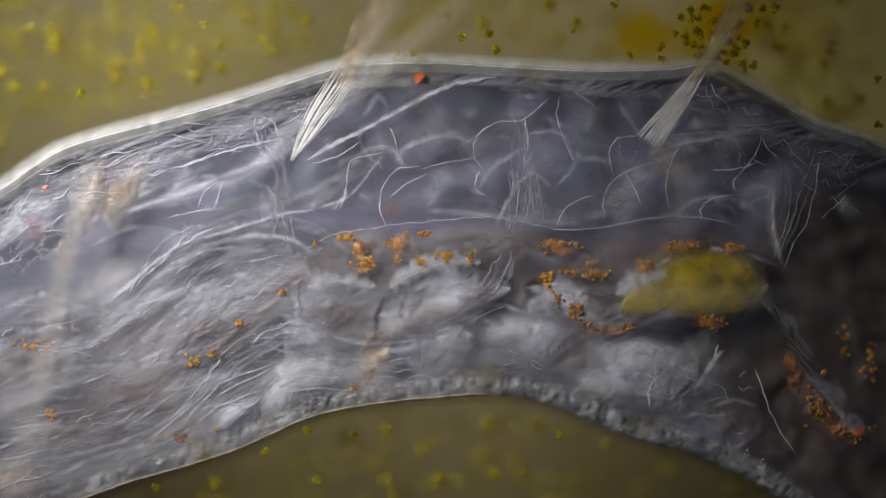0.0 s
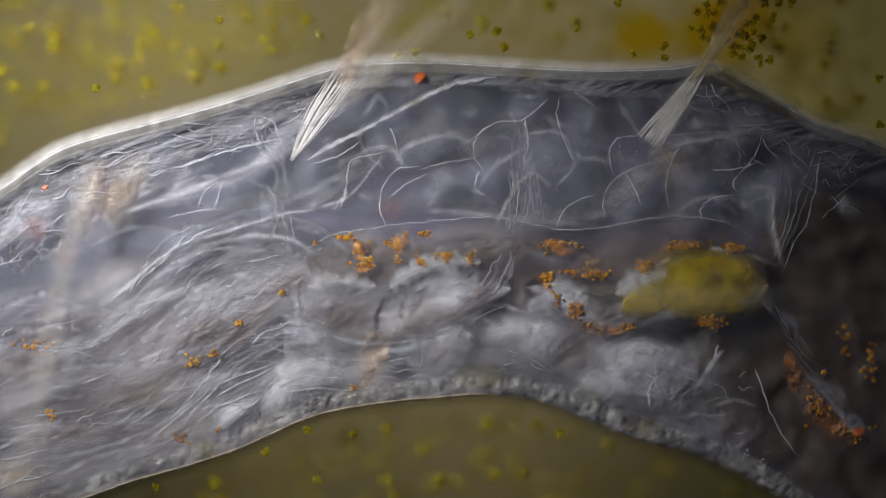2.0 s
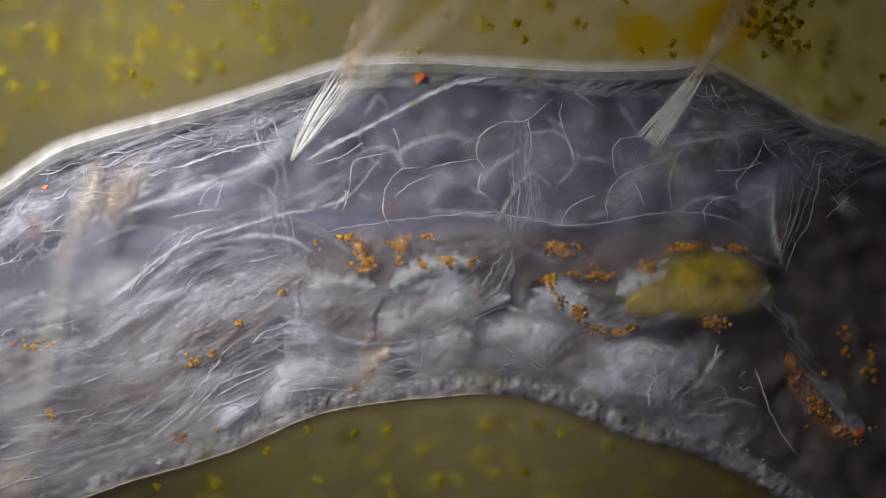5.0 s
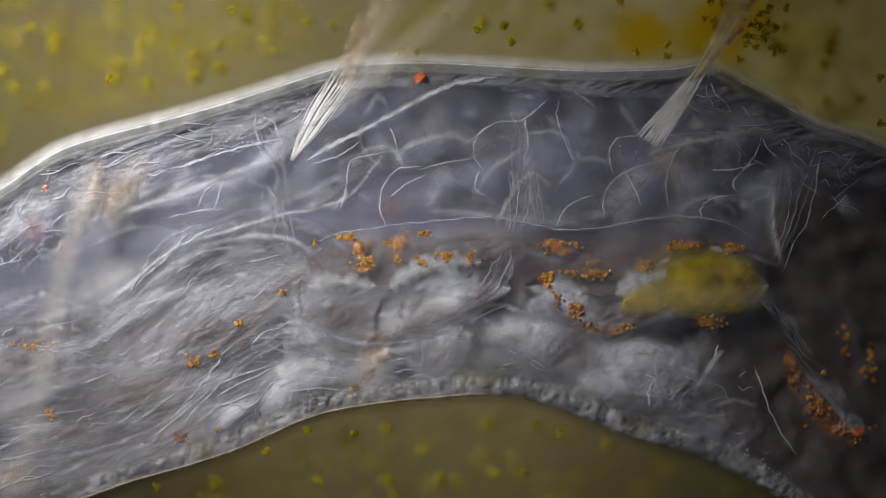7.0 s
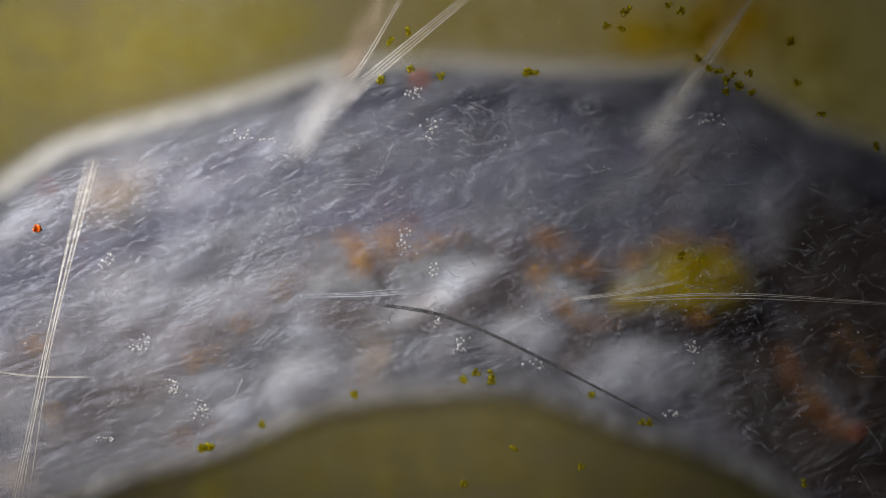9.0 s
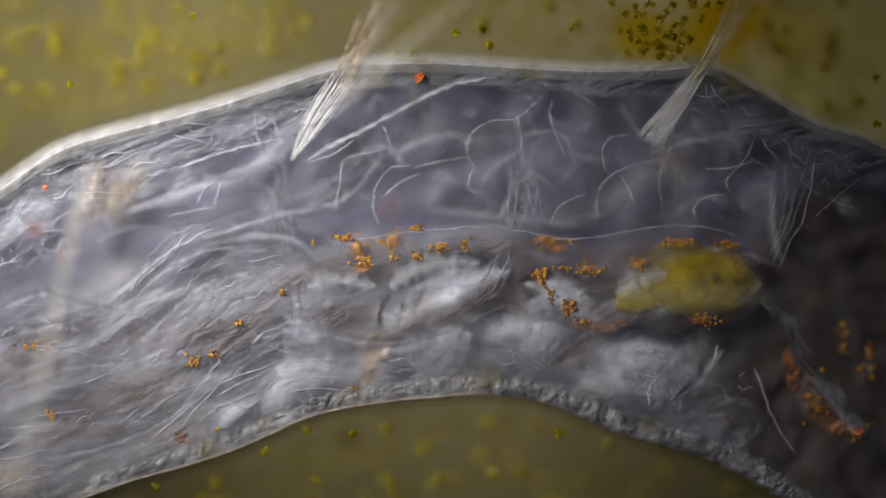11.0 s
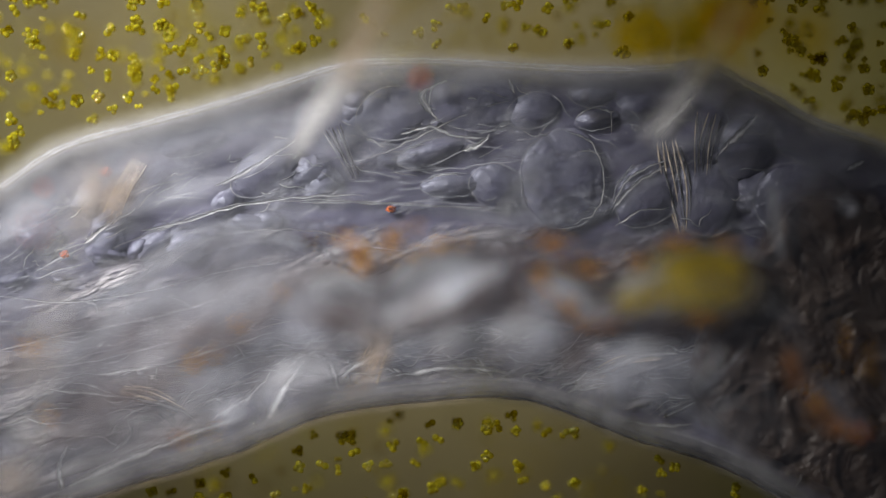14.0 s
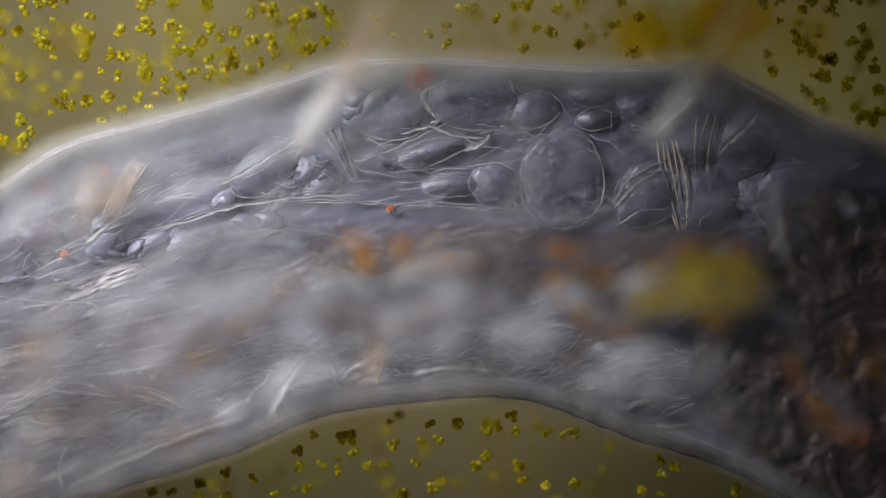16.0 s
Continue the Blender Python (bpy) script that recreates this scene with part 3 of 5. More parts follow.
# ---- threads of the body-cavity membranes, which the beat sways
WEBS = [[(555, 290), (600, 275), (640, 250)], [(600, 372), (612, 340), (616, 300), (630, 280), (690, 268)], [(685, 400), (672, 370), (678, 330), (705, 300), (745, 295)],
        [(690, 350), (720, 325), (760, 308)], [(690, 225), (700, 250), (704, 282)], [(855, 305), (838, 270), (850, 235), (885, 215), (925, 212), (975, 172)],
        [(848, 300), (840, 330), (855, 345)], [(928, 212), (935, 250), (930, 275)], [(990, 178), (985, 205), (1000, 250), (1012, 280)], [(985, 400), (1000, 370), (1030, 352), (1052, 348)],
        [(1085, 310), (1078, 270), (1095, 245), (1130, 240)], [(1070, 390), (1068, 350), (1090, 315), (1130, 295), (1180, 285)], [(1185, 370), (1178, 325), (1190, 280), (1205, 258)],
        [(1305, 345), (1300, 320), (1330, 285), (1350, 240)], [(1245, 395), (1240, 370), (1265, 350), (1300, 345)], [(1110, 310), (1125, 340), (1135, 365)], [(1260, 300), (1300, 300), (1345, 285)],
        [(740, 300), (790, 288), (845, 278)], [(350, 365), (362, 340), (385, 322)], [(380, 372), (385, 350), (395, 320)], [(295, 385), (350, 374), (395, 368)], [(1455, 385), (1500, 345)]]
for i, w in enumerate(WEBS):
    ob = part("membrane", tube("membrane", [(x, y, math.sin(i * 2.1 + k)) for k, (x, y) in enumerate(w)], 1.25, 0.9, WEB, sides=8, flat=2.2, n=12 * len(w), uneven=0.7, shaky=3), larva)
    beats(ob, 22 if w[0][0] > 450 else 4, 4, 0)

# ---- the bright edge above the gut, tendons and long folds
FOLDS = [([(545, 440), (600, 415), (700, 400), (780, 392), (870, 386), (930, 396), (1000, 408), (1080, 402), (1150, 388), (1230, 386), (1290, 398), (1335, 425)], 1.7, 1.4, FIBRE, 0),
         ([(545, 283), (580, 262), (640, 232), (700, 200), (760, 168), (810, 148), (880, 136)], 5.5, 4, THREAD, -4),
         ([(300, 300), (350, 285), (420, 262), (500, 245)], 3, 2, THREAD, -4), ([(950, 145), (1010, 160), (1060, 195)], 4, 2, FIBRE, -6),
         ([(1180, 240), (1260, 235), (1340, 235), (1430, 245), (1520, 250)], 4, 3, FIBRE, -4),
         ([(500, 555), (560, 585), (620, 604), (700, 607), (780, 590), (850, 560), (880, 545)], 4, 3, FIBRE, -2),
         ([(0, 760), (120, 748), (220, 725), (290, 690), (350, 640)], 3, 2, THREAD, -8), ([(300, 745), (340, 700), (380, 650), (410, 610), (460, 585)], 3, 1.6, THREAD, -4),
         ([(340, 750), (400, 715), (430, 725), (415, 745)], 3.5, 2, THREAD, -4), ([(455, 745), (452, 710), (470, 680)], 6, 3, FOLD, -4),
         ([(230, 520), (250, 485), (310, 440), (380, 402)], 3, 2, THREAD, 0), ([(60, 870), (150, 850), (280, 800), (350, 770)], 4, 2, FOLD, -4),
         ([(1150, 720), (1148, 690), (1165, 665)], 4, 2, THREAD, -2), ([(1270, 610), (1262, 640), (1250, 660)], 2.5, 1.5, THREAD, 0), ([(1335, 650), (1360, 720), (1385, 770), (1410, 805)], 1.8, 1.2, THREAD, 0),
         ([(1005, 690), (1030, 668), (1080, 668), (1120, 690)], 1.6, 1.0, FIBRE, -2), ([(745, 660), (752, 610), (790, 585), (830, 590)], 1.6, 1.0, FIBRE, 0),
         ([(180, 545), (240, 495), (330, 432), (400, 410), (500, 380), (560, 372)], 5, 3, THREAD, -22), ([(170, 560), (300, 455), (420, 402), (540, 370), (620, 312), (700, 250)], 9, 7, FOLD, -58),
         ([(780, 372), (880, 368), (980, 376), (1060, 374), (1130, 330), (1172, 288)], 8, 6, FOLD, -56), ([(930, 270), (945, 320), (975, 378)], 6, 4, FIBRE, -52), ([(1150, 272), (1220, 252), (1290, 240), (1360, 226)], 5, 4, THREAD, -44),
         ([(1365, 335), (1366, 390), (1378, 455)], 5, 3, THREAD, -56), ([(1095, 180), (1120, 220), (1145, 262)], 6, 3, FIBRE, -30), ([(760, 372), (900, 385), (1060, 402)], 3, 2, THREAD, -58),
         ([(590, 370), (612, 345), (608, 335)], 3, 2, THREAD, -24), ([(700, 290), (720, 260), (790, 240), (850, 255)], 3, 2, THREAD, -50), ([(920, 240), (990, 235), (1015, 290), (985, 330)], 2.4, 1.6, THREAD, -26),
         ([(450, 250), (490, 310), (470, 370)], 3, 2, FIBRE, -30), ([(500, 260), (505, 320), (515, 370)], 3, 2, FIBRE, -30), ([(560, 370), (620, 345), (680, 270)], 2.4, 1.6, THREAD, -24),
         ([(470, 745), (500, 690), (545, 630), (570, 620)], 10, 5, BRIGHT, -92), ([(600, 670), (640, 640), (720, 605), (800, 590), (880, 575)], 8, 4, BRIGHT, -92), ([(700, 665), (800, 650), (900, 660)], 7, 4, BRIGHT, -94),
         ([(120, 860), (220, 815), (330, 770), (440, 735)], 9, 6, BRIGHT, -90), ([(1060, 660), (1130, 630), (1200, 625)], 8, 4, BRIGHT, -94), ([(1085, 740), (1160, 752), (1225, 752)], 4, 3, BRIGHT, -90),
         ([(0, 620), (130, 590), (280, 560), (420, 520)], 4, 3, BRIGHT, -96), ([(0, 660), (160, 640), (330, 600)], 4, 2, BRIGHT, -96), ([(150, 665), (260, 650), (380, 620), (480, 590)], 5, 3, BRIGHT, -96),
         ([(215, 545), (290, 480), (370, 440), (460, 442)], 15, 9, FOLD, 4), ([(245, 605), (330, 525), (400, 488), (480, 490)], 16, 10, FOLD, 6), ([(300, 640), (380, 565), (430, 528), (500, 520)], 13, 8, FOLD, 4),
         ([(0, 545), (70, 520), (140, 540), (210, 550)], 14, 10, FOLD, 2), ([(0, 600), (100, 575), (190, 600)], 13, 9, FOLD, 2), ([(0, 690), (110, 655), (220, 640)], 13, 9, FOLD, 0),
         ([(460, 745), (470, 690), (510, 650), (570, 632), (610, 650)], 12, 7, FOLD, -2), ([(390, 690), (440, 640), (510, 600)], 9, 5, FOLD, -4), ([(60, 815), (180, 790), (290, 745), (360, 690)], 12, 8, FOLD, -6),
         ([(540, 480), (532, 530), (548, 575)], 9, 6, FOLD, 2), ([(690, 500), (715, 540), (700, 590)], 10, 7, FOLD, 6), ([(640, 690), (665, 640), (690, 615)], 12, 9, CREAM_SOFT, -4),
         ([(1000, 232), (1045, 252), (1068, 310), (1058, 370), (1015, 398)], 2.4, 2, BRIGHT, -104), ([(752, 322), (790, 308), (850, 320)], 2.4, 2, BRIGHT, -106), ([(758, 190), (770, 150), (830, 138), (905, 140)], 3, 2, BRIGHT, -104), ([(1022, 205), (1050, 192), (1090, 200)], 2.6, 2, BRIGHT, -104),
         # Thin arcs that paint light rims on the upper edges of lobes and gut.
         ([(1085, 642), (1108, 606), (1160, 602), (1196, 640), (1200, 680)], 1.5, 1.0, FIBRE, 2), ([(750, 655), (748, 610), (790, 577), (850, 570)], 1.5, 1.0, FIBRE, 2), ([(868, 604), (935, 560), (1008, 588), (1034, 645)], 1.5, 1.0, FIBRE, 2), ([(1230, 720), (1280, 704), (1330, 725)], 1.5, 1.0, FIBRE, 0),
         ([(470, 690), (520, 650), (590, 645), (612, 680)], 1.5, 1.0, FIBRE, 2), ([(690, 498), (735, 462), (800, 446), (860, 452)], 1.5, 1.0, FIBRE, 12), ([(1080, 508), (1120, 488), (1175, 460)], 1.5, 1.0, FIBRE, 12),
         ([(300, 470), (400, 425), (500, 420), (560, 450)], 5, 3, THREAD, -46), ([(350, 520), (430, 470), (520, 470)], 7, 4, FOLD, -44), ([(700, 590), (790, 560), (870, 500), (900, 470)], 7, 4, FOLD, -44), ([(200, 380), (300, 350), (400, 310), (520, 270)], 4, 3, THREAD, -46),
         ([(230, 290), (330, 245), (440, 215), (560, 170)], 5, 3, FOLD, -40), ([(620, 300), (640, 270), (690, 262), (720, 300)], 2.4, 1.8, THREAD, -46), ([(1190, 380), (1250, 350), (1330, 360)], 3, 2, THREAD, -46), ([(840, 350), (870, 300), (930, 260)], 3, 2, THREAD, -48),
         ([(500, 610), (600, 600), (700, 620), (800, 590)], 5, 3, THREAD, -46), ([(1100, 690), (1160, 640), (1230, 660)], 4, 3, THREAD, -46), ([(560, 690), (600, 650), (660, 640)], 5, 3, FOLD, -46),
         ([(530, 360), (600, 358), (700, 362), (800, 366), (900, 370)], 2.2, 1.4, BRIGHT, -108), ([(0, 525), (120, 535), (260, 515), (400, 480), (520, 460)], 2.5, 1.6, BRIGHT, -100),
         ([(700, 240), (760, 225), (800, 240), (860, 245)], 4, 2, BRIGHT, -105), ([(1085, 360), (1110, 320), (1150, 295), (1180, 285)], 3, 2, BRIGHT, -98),
         ([(1270, 275), (1300, 240), (1340, 215)], 5, 3, BRIGHT, -104), ([(740, 160), (760, 195), (775, 215)], 4, 2, BRIGHT, -104),
         ([(90, 690), (200, 700), (300, 720), (350, 745)], 5, 3, BRIGHT, -96), ([(200, 800), (230, 770), (225, 740)], 5, 3, BRIGHT, -98), ([(510, 650), (540, 625), (580, 640), (600, 690)], 8, 5, BRIGHT, -94),
         ([(110, 870), (105, 820), (120, 790)], 7, 4, BRIGHT, -96), ([(380, 740), (440, 700), (480, 660)], 8, 4, BRIGHT, -96), ([(720, 610), (790, 585), (860, 578), (920, 600)], 9, 5, BRIGHT, -92),
         ([(150, 430), (190, 400), (240, 370)], 5, 3, BRIGHT, -102), ([(250, 410), (320, 395), (400, 370), (520, 350), (640, 345)], 3.5, 2.5, BRIGHT, -104), ([(380, 330), (440, 300), (520, 250)], 6, 3, BRIGHT, -102),
         ([(1085, 370), (1120, 330), (1175, 295)], 4, 3, BRIGHT, -98), ([(820, 265), (850, 255), (865, 238)], 6, 4, BRIGHT, -100), ([(760, 200), (745, 170), (770, 150)], 7, 4, BRIGHT, -100), ([(900, 140), (910, 165)], 4, 3, BRIGHT, -98),
         ([(1290, 255), (1330, 215), (1340, 200)], 8, 5, BRIGHT, -100), ([(1160, 235), (1195, 205), (1230, 170)], 8, 4, BRIGHT, -92), ([(1500, 300), (1530, 285)], 6, 3, BRIGHT, -100), ([(1400, 800), (1420, 830), (1410, 860)], 6, 4, BRIGHT, -96),
         ([(0, 575), (120, 552), (220, 505), (320, 438), (420, 402), (500, 396), (580, 418), (640, 472), (668, 525)], 15, 10, FOLD, -42), ([(330, 625), (390, 535), (450, 496), (520, 500), (570, 545)], 15, 9, FOLD, -42),
         ([(0, 640), (130, 615), (250, 555), (340, 480), (430, 445), (520, 448), (590, 490)], 15, 10, FOLD, -42), ([(685, 505), (735, 460), (800, 434), (880, 430), (950, 445), (1010, 480)], 14, 10, FOLD, -42),
         ([(700, 560), (770, 500), (850, 478), (930, 490)], 13, 8, FOLD, -42), ([(690, 596), (760, 588), (830, 560), (880, 540), (960, 560)], 6, 3, BRIGHT, -42), ([(1105, 510), (1160, 470), (1230, 445), (1300, 442), (1380, 470)], 6, 3, BRIGHT, -40),
         ([(300, 445), (380, 404), (470, 386), (545, 394), (600, 425)], 1.8, 1.2, BRIGHT, -40), ([(150, 440), (240, 400), (330, 405), (420, 378), (520, 350), (600, 310), (650, 285)], 6, 4, FOLD, -40), ([(640, 215), (640, 260), (680, 300)], 1.8, 1.2, BRIGHT, -40),
         ([(880, 395), (905, 345), (940, 308), (990, 340)], 3, 2, BRIGHT, -40), ([(1150, 270), (1230, 250), (1330, 236)], 3, 2, BRIGHT, -38), ([(960, 385), (1050, 384), (1120, 350), (1170, 290)], 8, 6, FOLD, -40),
         ([(1370, 335), (1368, 400), (1385, 470)], 5, 3, BRIGHT, -42), ([(1010, 700), (1050, 660), (1095, 650)], 6, 4, BRIGHT, -42), ([(1225, 700), (1255, 650), (1280, 620)], 5, 3, BRIGHT, -42), ([(1265, 720), (1300, 708), (1340, 720)], 4, 2, BRIGHT, -42),
         ([(450, 760), (480, 690), (500, 650), (560, 640), (605, 650)], 6, 4, BRIGHT, -40), ([(120, 730), (220, 700), (330, 655), (420, 640)], 5, 3, BRIGHT, -42), ([(100, 840), (180, 805), (290, 780)], 6, 4, BRIGHT, -42), ([(0, 780), (120, 770), (260, 735)], 5, 3, BRIGHT, -42),
         ([(200, 440), (300, 400), (420, 362), (540, 355), (700, 360), (820, 368), (920, 380)], 1.8, 1.2, BRIGHT, -106), ([(290, 475), (370, 425), (460, 408), (560, 410), (640, 432)], 1.6, 1.1, BRIGHT, -104), ([(0, 690), (130, 665), (250, 650), (360, 640), (430, 595), (520, 568), (640, 572)], 2.0, 1.4, BRIGHT, -102),
         ([(360, 500), (400, 450), (470, 425), (560, 440), (640, 490)], 14, 9, FOLD, -98), ([(740, 480), (810, 440), (880, 430), (950, 445)], 13, 8, FOLD, -98), ([(0, 590), (160, 570), (300, 530), (380, 470)], 14, 9, FOLD, -98),
         ([(640, 285), (700, 262), (770, 228), (830, 200), (900, 178)], 2.4, 1.6, BRIGHT, -104), ([(1000, 385), (960, 345), (965, 285), (990, 240), (1030, 245)], 1.8, 1.2, BRIGHT, -106), ([(1090, 400), (1130, 375), (1185, 368)], 3, 2, BRIGHT, -104), ([(1365, 335), (1385, 420), (1405, 480)], 2, 1.4, BRIGHT, -104),
         ([(1130, 655), (1160, 700), (1180, 740)], 8, 5, FOLD, -98), ([(1200, 650), (1230, 700), (1250, 760)], 9, 6, FOLD, -98), ([(1300, 620), (1320, 690), (1300, 760)], 8, 6, FOLD, -98)]
FOLDS += [([(545, 438), (600, 413), (700, 398), (780, 390), (870, 384), (930, 394), (1000, 406), (1080, 400), (1150, 386), (1230, 384), (1290, 396), (1335, 423)], 1.2, 1.0, THREAD, 6),
          # Pale soft tubes that paint highlights on the upper sides of gut and lobes.
          ([(545, 506), (600, 496), (665, 508)], 20, 14, HIGHLIGHT, 6), ([(690, 506), (735, 478), (790, 462), (850, 466)], 20, 14, HIGHLIGHT, 12), ([(1090, 520), (1130, 498), (1180, 478)], 22, 14, HIGHLIGHT, 10), ([(965, 500), (1000, 505), (1040, 530)], 16, 10, HIGHLIGHT, 8),
          ([(770, 600), (805, 590), (840, 600)], 18, 12, HIGHLIGHT, 2), ([(880, 590), (930, 576), (985, 590)], 22, 14, HIGHLIGHT, 2), ([(1105, 625), (1140, 612), (1170, 625)], 18, 12, HIGHLIGHT, 2), ([(490, 665), (535, 645), (585, 650)], 18, 12, HIGHLIGHT, 2)]
for pts, r0, r1, m, z in FOLDS:
    fold = part("fold", tube("fold", [(x, y, (z * 0.35 if z > -9 else z * 0.55 if z > -61 else z) + 2 * math.sin(0.05 * x)) for x, y in pts], r0 * 1.25, r1 * 1.25, m, sides=12, flat=0.9 if r0 < 6 else 0.4, n=10 * len(pts), uneven=0.6, shaky=3), larva)
    if pts[0][0] == 545 and pts[-1][0] == 1335:
        beats(fold, 0, -30)

# ---- bundles of muscle fibres across the cavity
BUNDLES = [((912, 300), (918, 350), (908, 410), 12, 36, -3, 6), ((905, 190), (920, 250), (915, 320), 4, 24, -6, 6), ((945, 300), (945, 340), (955, 400), 7, 20, -2, 4), ((470, 340), (478, 390), (470, 440), 5, 30, -6, 2),
           ((500, 370), (505, 395), (512, 430), 4, 16, -2, 2), ((1450, 280), (1418, 360), (1380, 470), 8, 26, 0, 14), ((1395, 300), (1385, 380), (1360, 440), 4, 20, -3, 14),
           ((395, 200), (460, 190), (520, 170), 6, 20, -10, 0), ((290, 260), (380, 240), (480, 235), 7, 30, -10, 0), ((450, 200), (470, 240), (500, 285), 7, 36, -4, 0),
           ((1230, 640), (1260, 610), (1320, 560), 5, 34, -60, 4), ((1180, 740), (1250, 680), (1330, 620), 5, 16, -70, 0), ((340, 400), (300, 440), (240, 500), 6, 20, 4, 0),
           ((430, 600), (520, 590), (580, 640), 9, 40, -6, 0), ((350, 700), (430, 620), (500, 600), 8, 34, -6, 0), ((850, 540), (880, 500), (900, 440), 8, 40, 4, 8)]
for a, b, c, n, wide, z, sway in BUNDLES:
    d = Vector((c[0] - a[0], c[1] - a[1])).normalized()
    side = Vector((-d.y, d.x))
    first = None
    for k in range(n):
        o = (k / max(1, n - 1) - 0.5) * wide + rng.uniform(-3, 3)
        s = rng.uniform(-0.12, 0.12)
        pts = []
        for p, f in ((a, 0.6 + s), (b, 1.0), (c, 0.75 - s)):
            pts.append((p[0] + side.x * o * f + d.x * rng.uniform(-16, 16), p[1] + side.y * o * f + d.y * rng.uniform(-16, 16), z + rng.uniform(-4, 4)))
        me = tube("fibre", pts, rng.uniform(0.9, 2.6), rng.uniform(0.6, 1.5), FIBRE if k % 5 else THREAD, sides=8, flat=1.5, n=26, uneven=0.9, shaky=5)
        if first is None:
            first = part("muscle", me, larva)
            if sway:
                beats(first, sway, 2)
        else:
            part("fibre", me, first)

# ---- tufts of bristles: root, bend, tip and how far the hairs spread at each
TUFTS = [((516, 284, -1), (562, 206, 0), (612, 128, 4), 40, (6, 34, 46), 1.9, HAIR_WHITE), ((600, 150, 6), (640, 75, 50), (690, -20, 110), 12, (30, 36, 60), 3.2, CREAM), ((615, 150, 140), (655, 92, 190), (716, -14, 202), 2, (6, 6, 4), 2.6, HAIR), ((596, 190, 110), (690, 108, 184), (836, -12, 202), 4, (18, 14, 10), 2.6, HAIR),
         ((1165, 225, 110), (1250, 108, 178), (1338, -14, 200), 4, (20, 14, 8), 2.6, HAIR), ((1146, 252, -1), (1205, 176, 0), (1250, 112, 3), 34, (46, 30, 14), 1.8, HAIR_WHITE), ((1225, 145, 2), (1262, 88, 20), (1320, -20, 70), 10, (12, 20, 40), 2.8, HAIR_YELLOW),
         ((168, 275, 160), (104, 530, 198), (22, 900, 204), 3, (14, 10, 8), 2.4, HAIR), ((160, 280, 165), (96, 560, 194), (42, 900, 200), 2, (14, 8, 14), 2.0, HAIR),
         ((530, 524, 190), (640, 522, 198), (756, 513, 202), 5, (4, 8, 14), 1.4, THREAD), ((640, 534, 190), (830, 575, 200), (1176, 748, 202), 2, (3, 3, 2), 2.2, HAIR_DARK),
         ((1010, 530, 192), (1120, 516, 200), (1212, 497, 204), 3, (4, 4, 4), 1.6, HAIR), ((1080, 532, 192), (1300, 523, 200), (1600, 540, 202), 3, (5, 9, 3), 1.4, HAIR),
         ((-30, 655, 196), (70, 667, 200), (168, 667, 202), 2, (2, 2, 2), 1.4, HAIR),
         ((246, 285, -96), (210, 350, -106), (178, 436, -112), 12, (26, 30, 40), 3.2, CREAM_BRIGHT), ((694, 560, -98), (672, 620, -103), (640, 690, -106), 18, (14, 34, 56), 3.2, CREAM_BRIGHT),
         ((1170, 630, -100), (1100, 640, -104), (1052, 668, -106), 14, (10, 18, 30), 3.2, CREAM_BRIGHT), ((215, 690, -98), (270, 705, -104), (345, 738, -108), 8, (12, 26, 10), 3.2, CREAM_BRIGHT),
         ((1180, 250, -100), (1196, 330, -104), (1208, 415, -106), 5, (34, 40, 16), 3.0, CREAM_BRIGHT), ((1186, 262, -98), (1202, 330, -101), (1212, 400, -103), 4, (34, 38, 16), 2.4, HAIR_DARK), ((1250, 200, -98), (1240, 250, -102), (1238, 310, -105), 3, (40, 26, 20), 2.6, CREAM_BRIGHT), ((1258, 205, -97), (1248, 255, -100), (1244, 310, -103), 3, (40, 26, 20), 2.4, HAIR_DARK),
         ((590, 226, -98), (608, 262, -102), (632, 318, -106), 4, (24, 18, 10), 2.4, HAIR_DARK), ((584, 230, -98), (602, 266, -103), (628, 322, -107), 3, (24, 18, 10), 2.2, HAIR_WHITE), ((176, 285, -10), (160, 350, -20), (140, 420, -30), 8, (30, 40, 30), 2.2, CREAM),
         ((262, 262, -8), (238, 300, -20), (205, 380, -40), 9, (26, 40, 50), 2.4, CREAM)]
for a, b, c, n, spread, r, m in TUFTS:
    first = None
    d = Vector((c[0] - a[0], c[1] - a[1])).normalized()
    side = Vector((-d.y, d.x))
    for k in range(n):
        o = (k / max(1, n - 1) - 0.5) if n > 1 else 0
        pts = []
        for p, s in zip((a, b, c), spread):
            w = o * s + rng.uniform(-0.12, 0.12) * s
            pts.append((p[0] + side.x * w, p[1] + side.y * w, p[2] + rng.uniform(-5, 5)))
        me = tube("hair", pts, r * rng.uniform(0.8, 1.2), r * rng.uniform(0.3, 0.5), m, sides=8, n=22)
        if first is None:
            first = part("bristle_tuft", me, larva)
        else:
            part("hair", me, first)

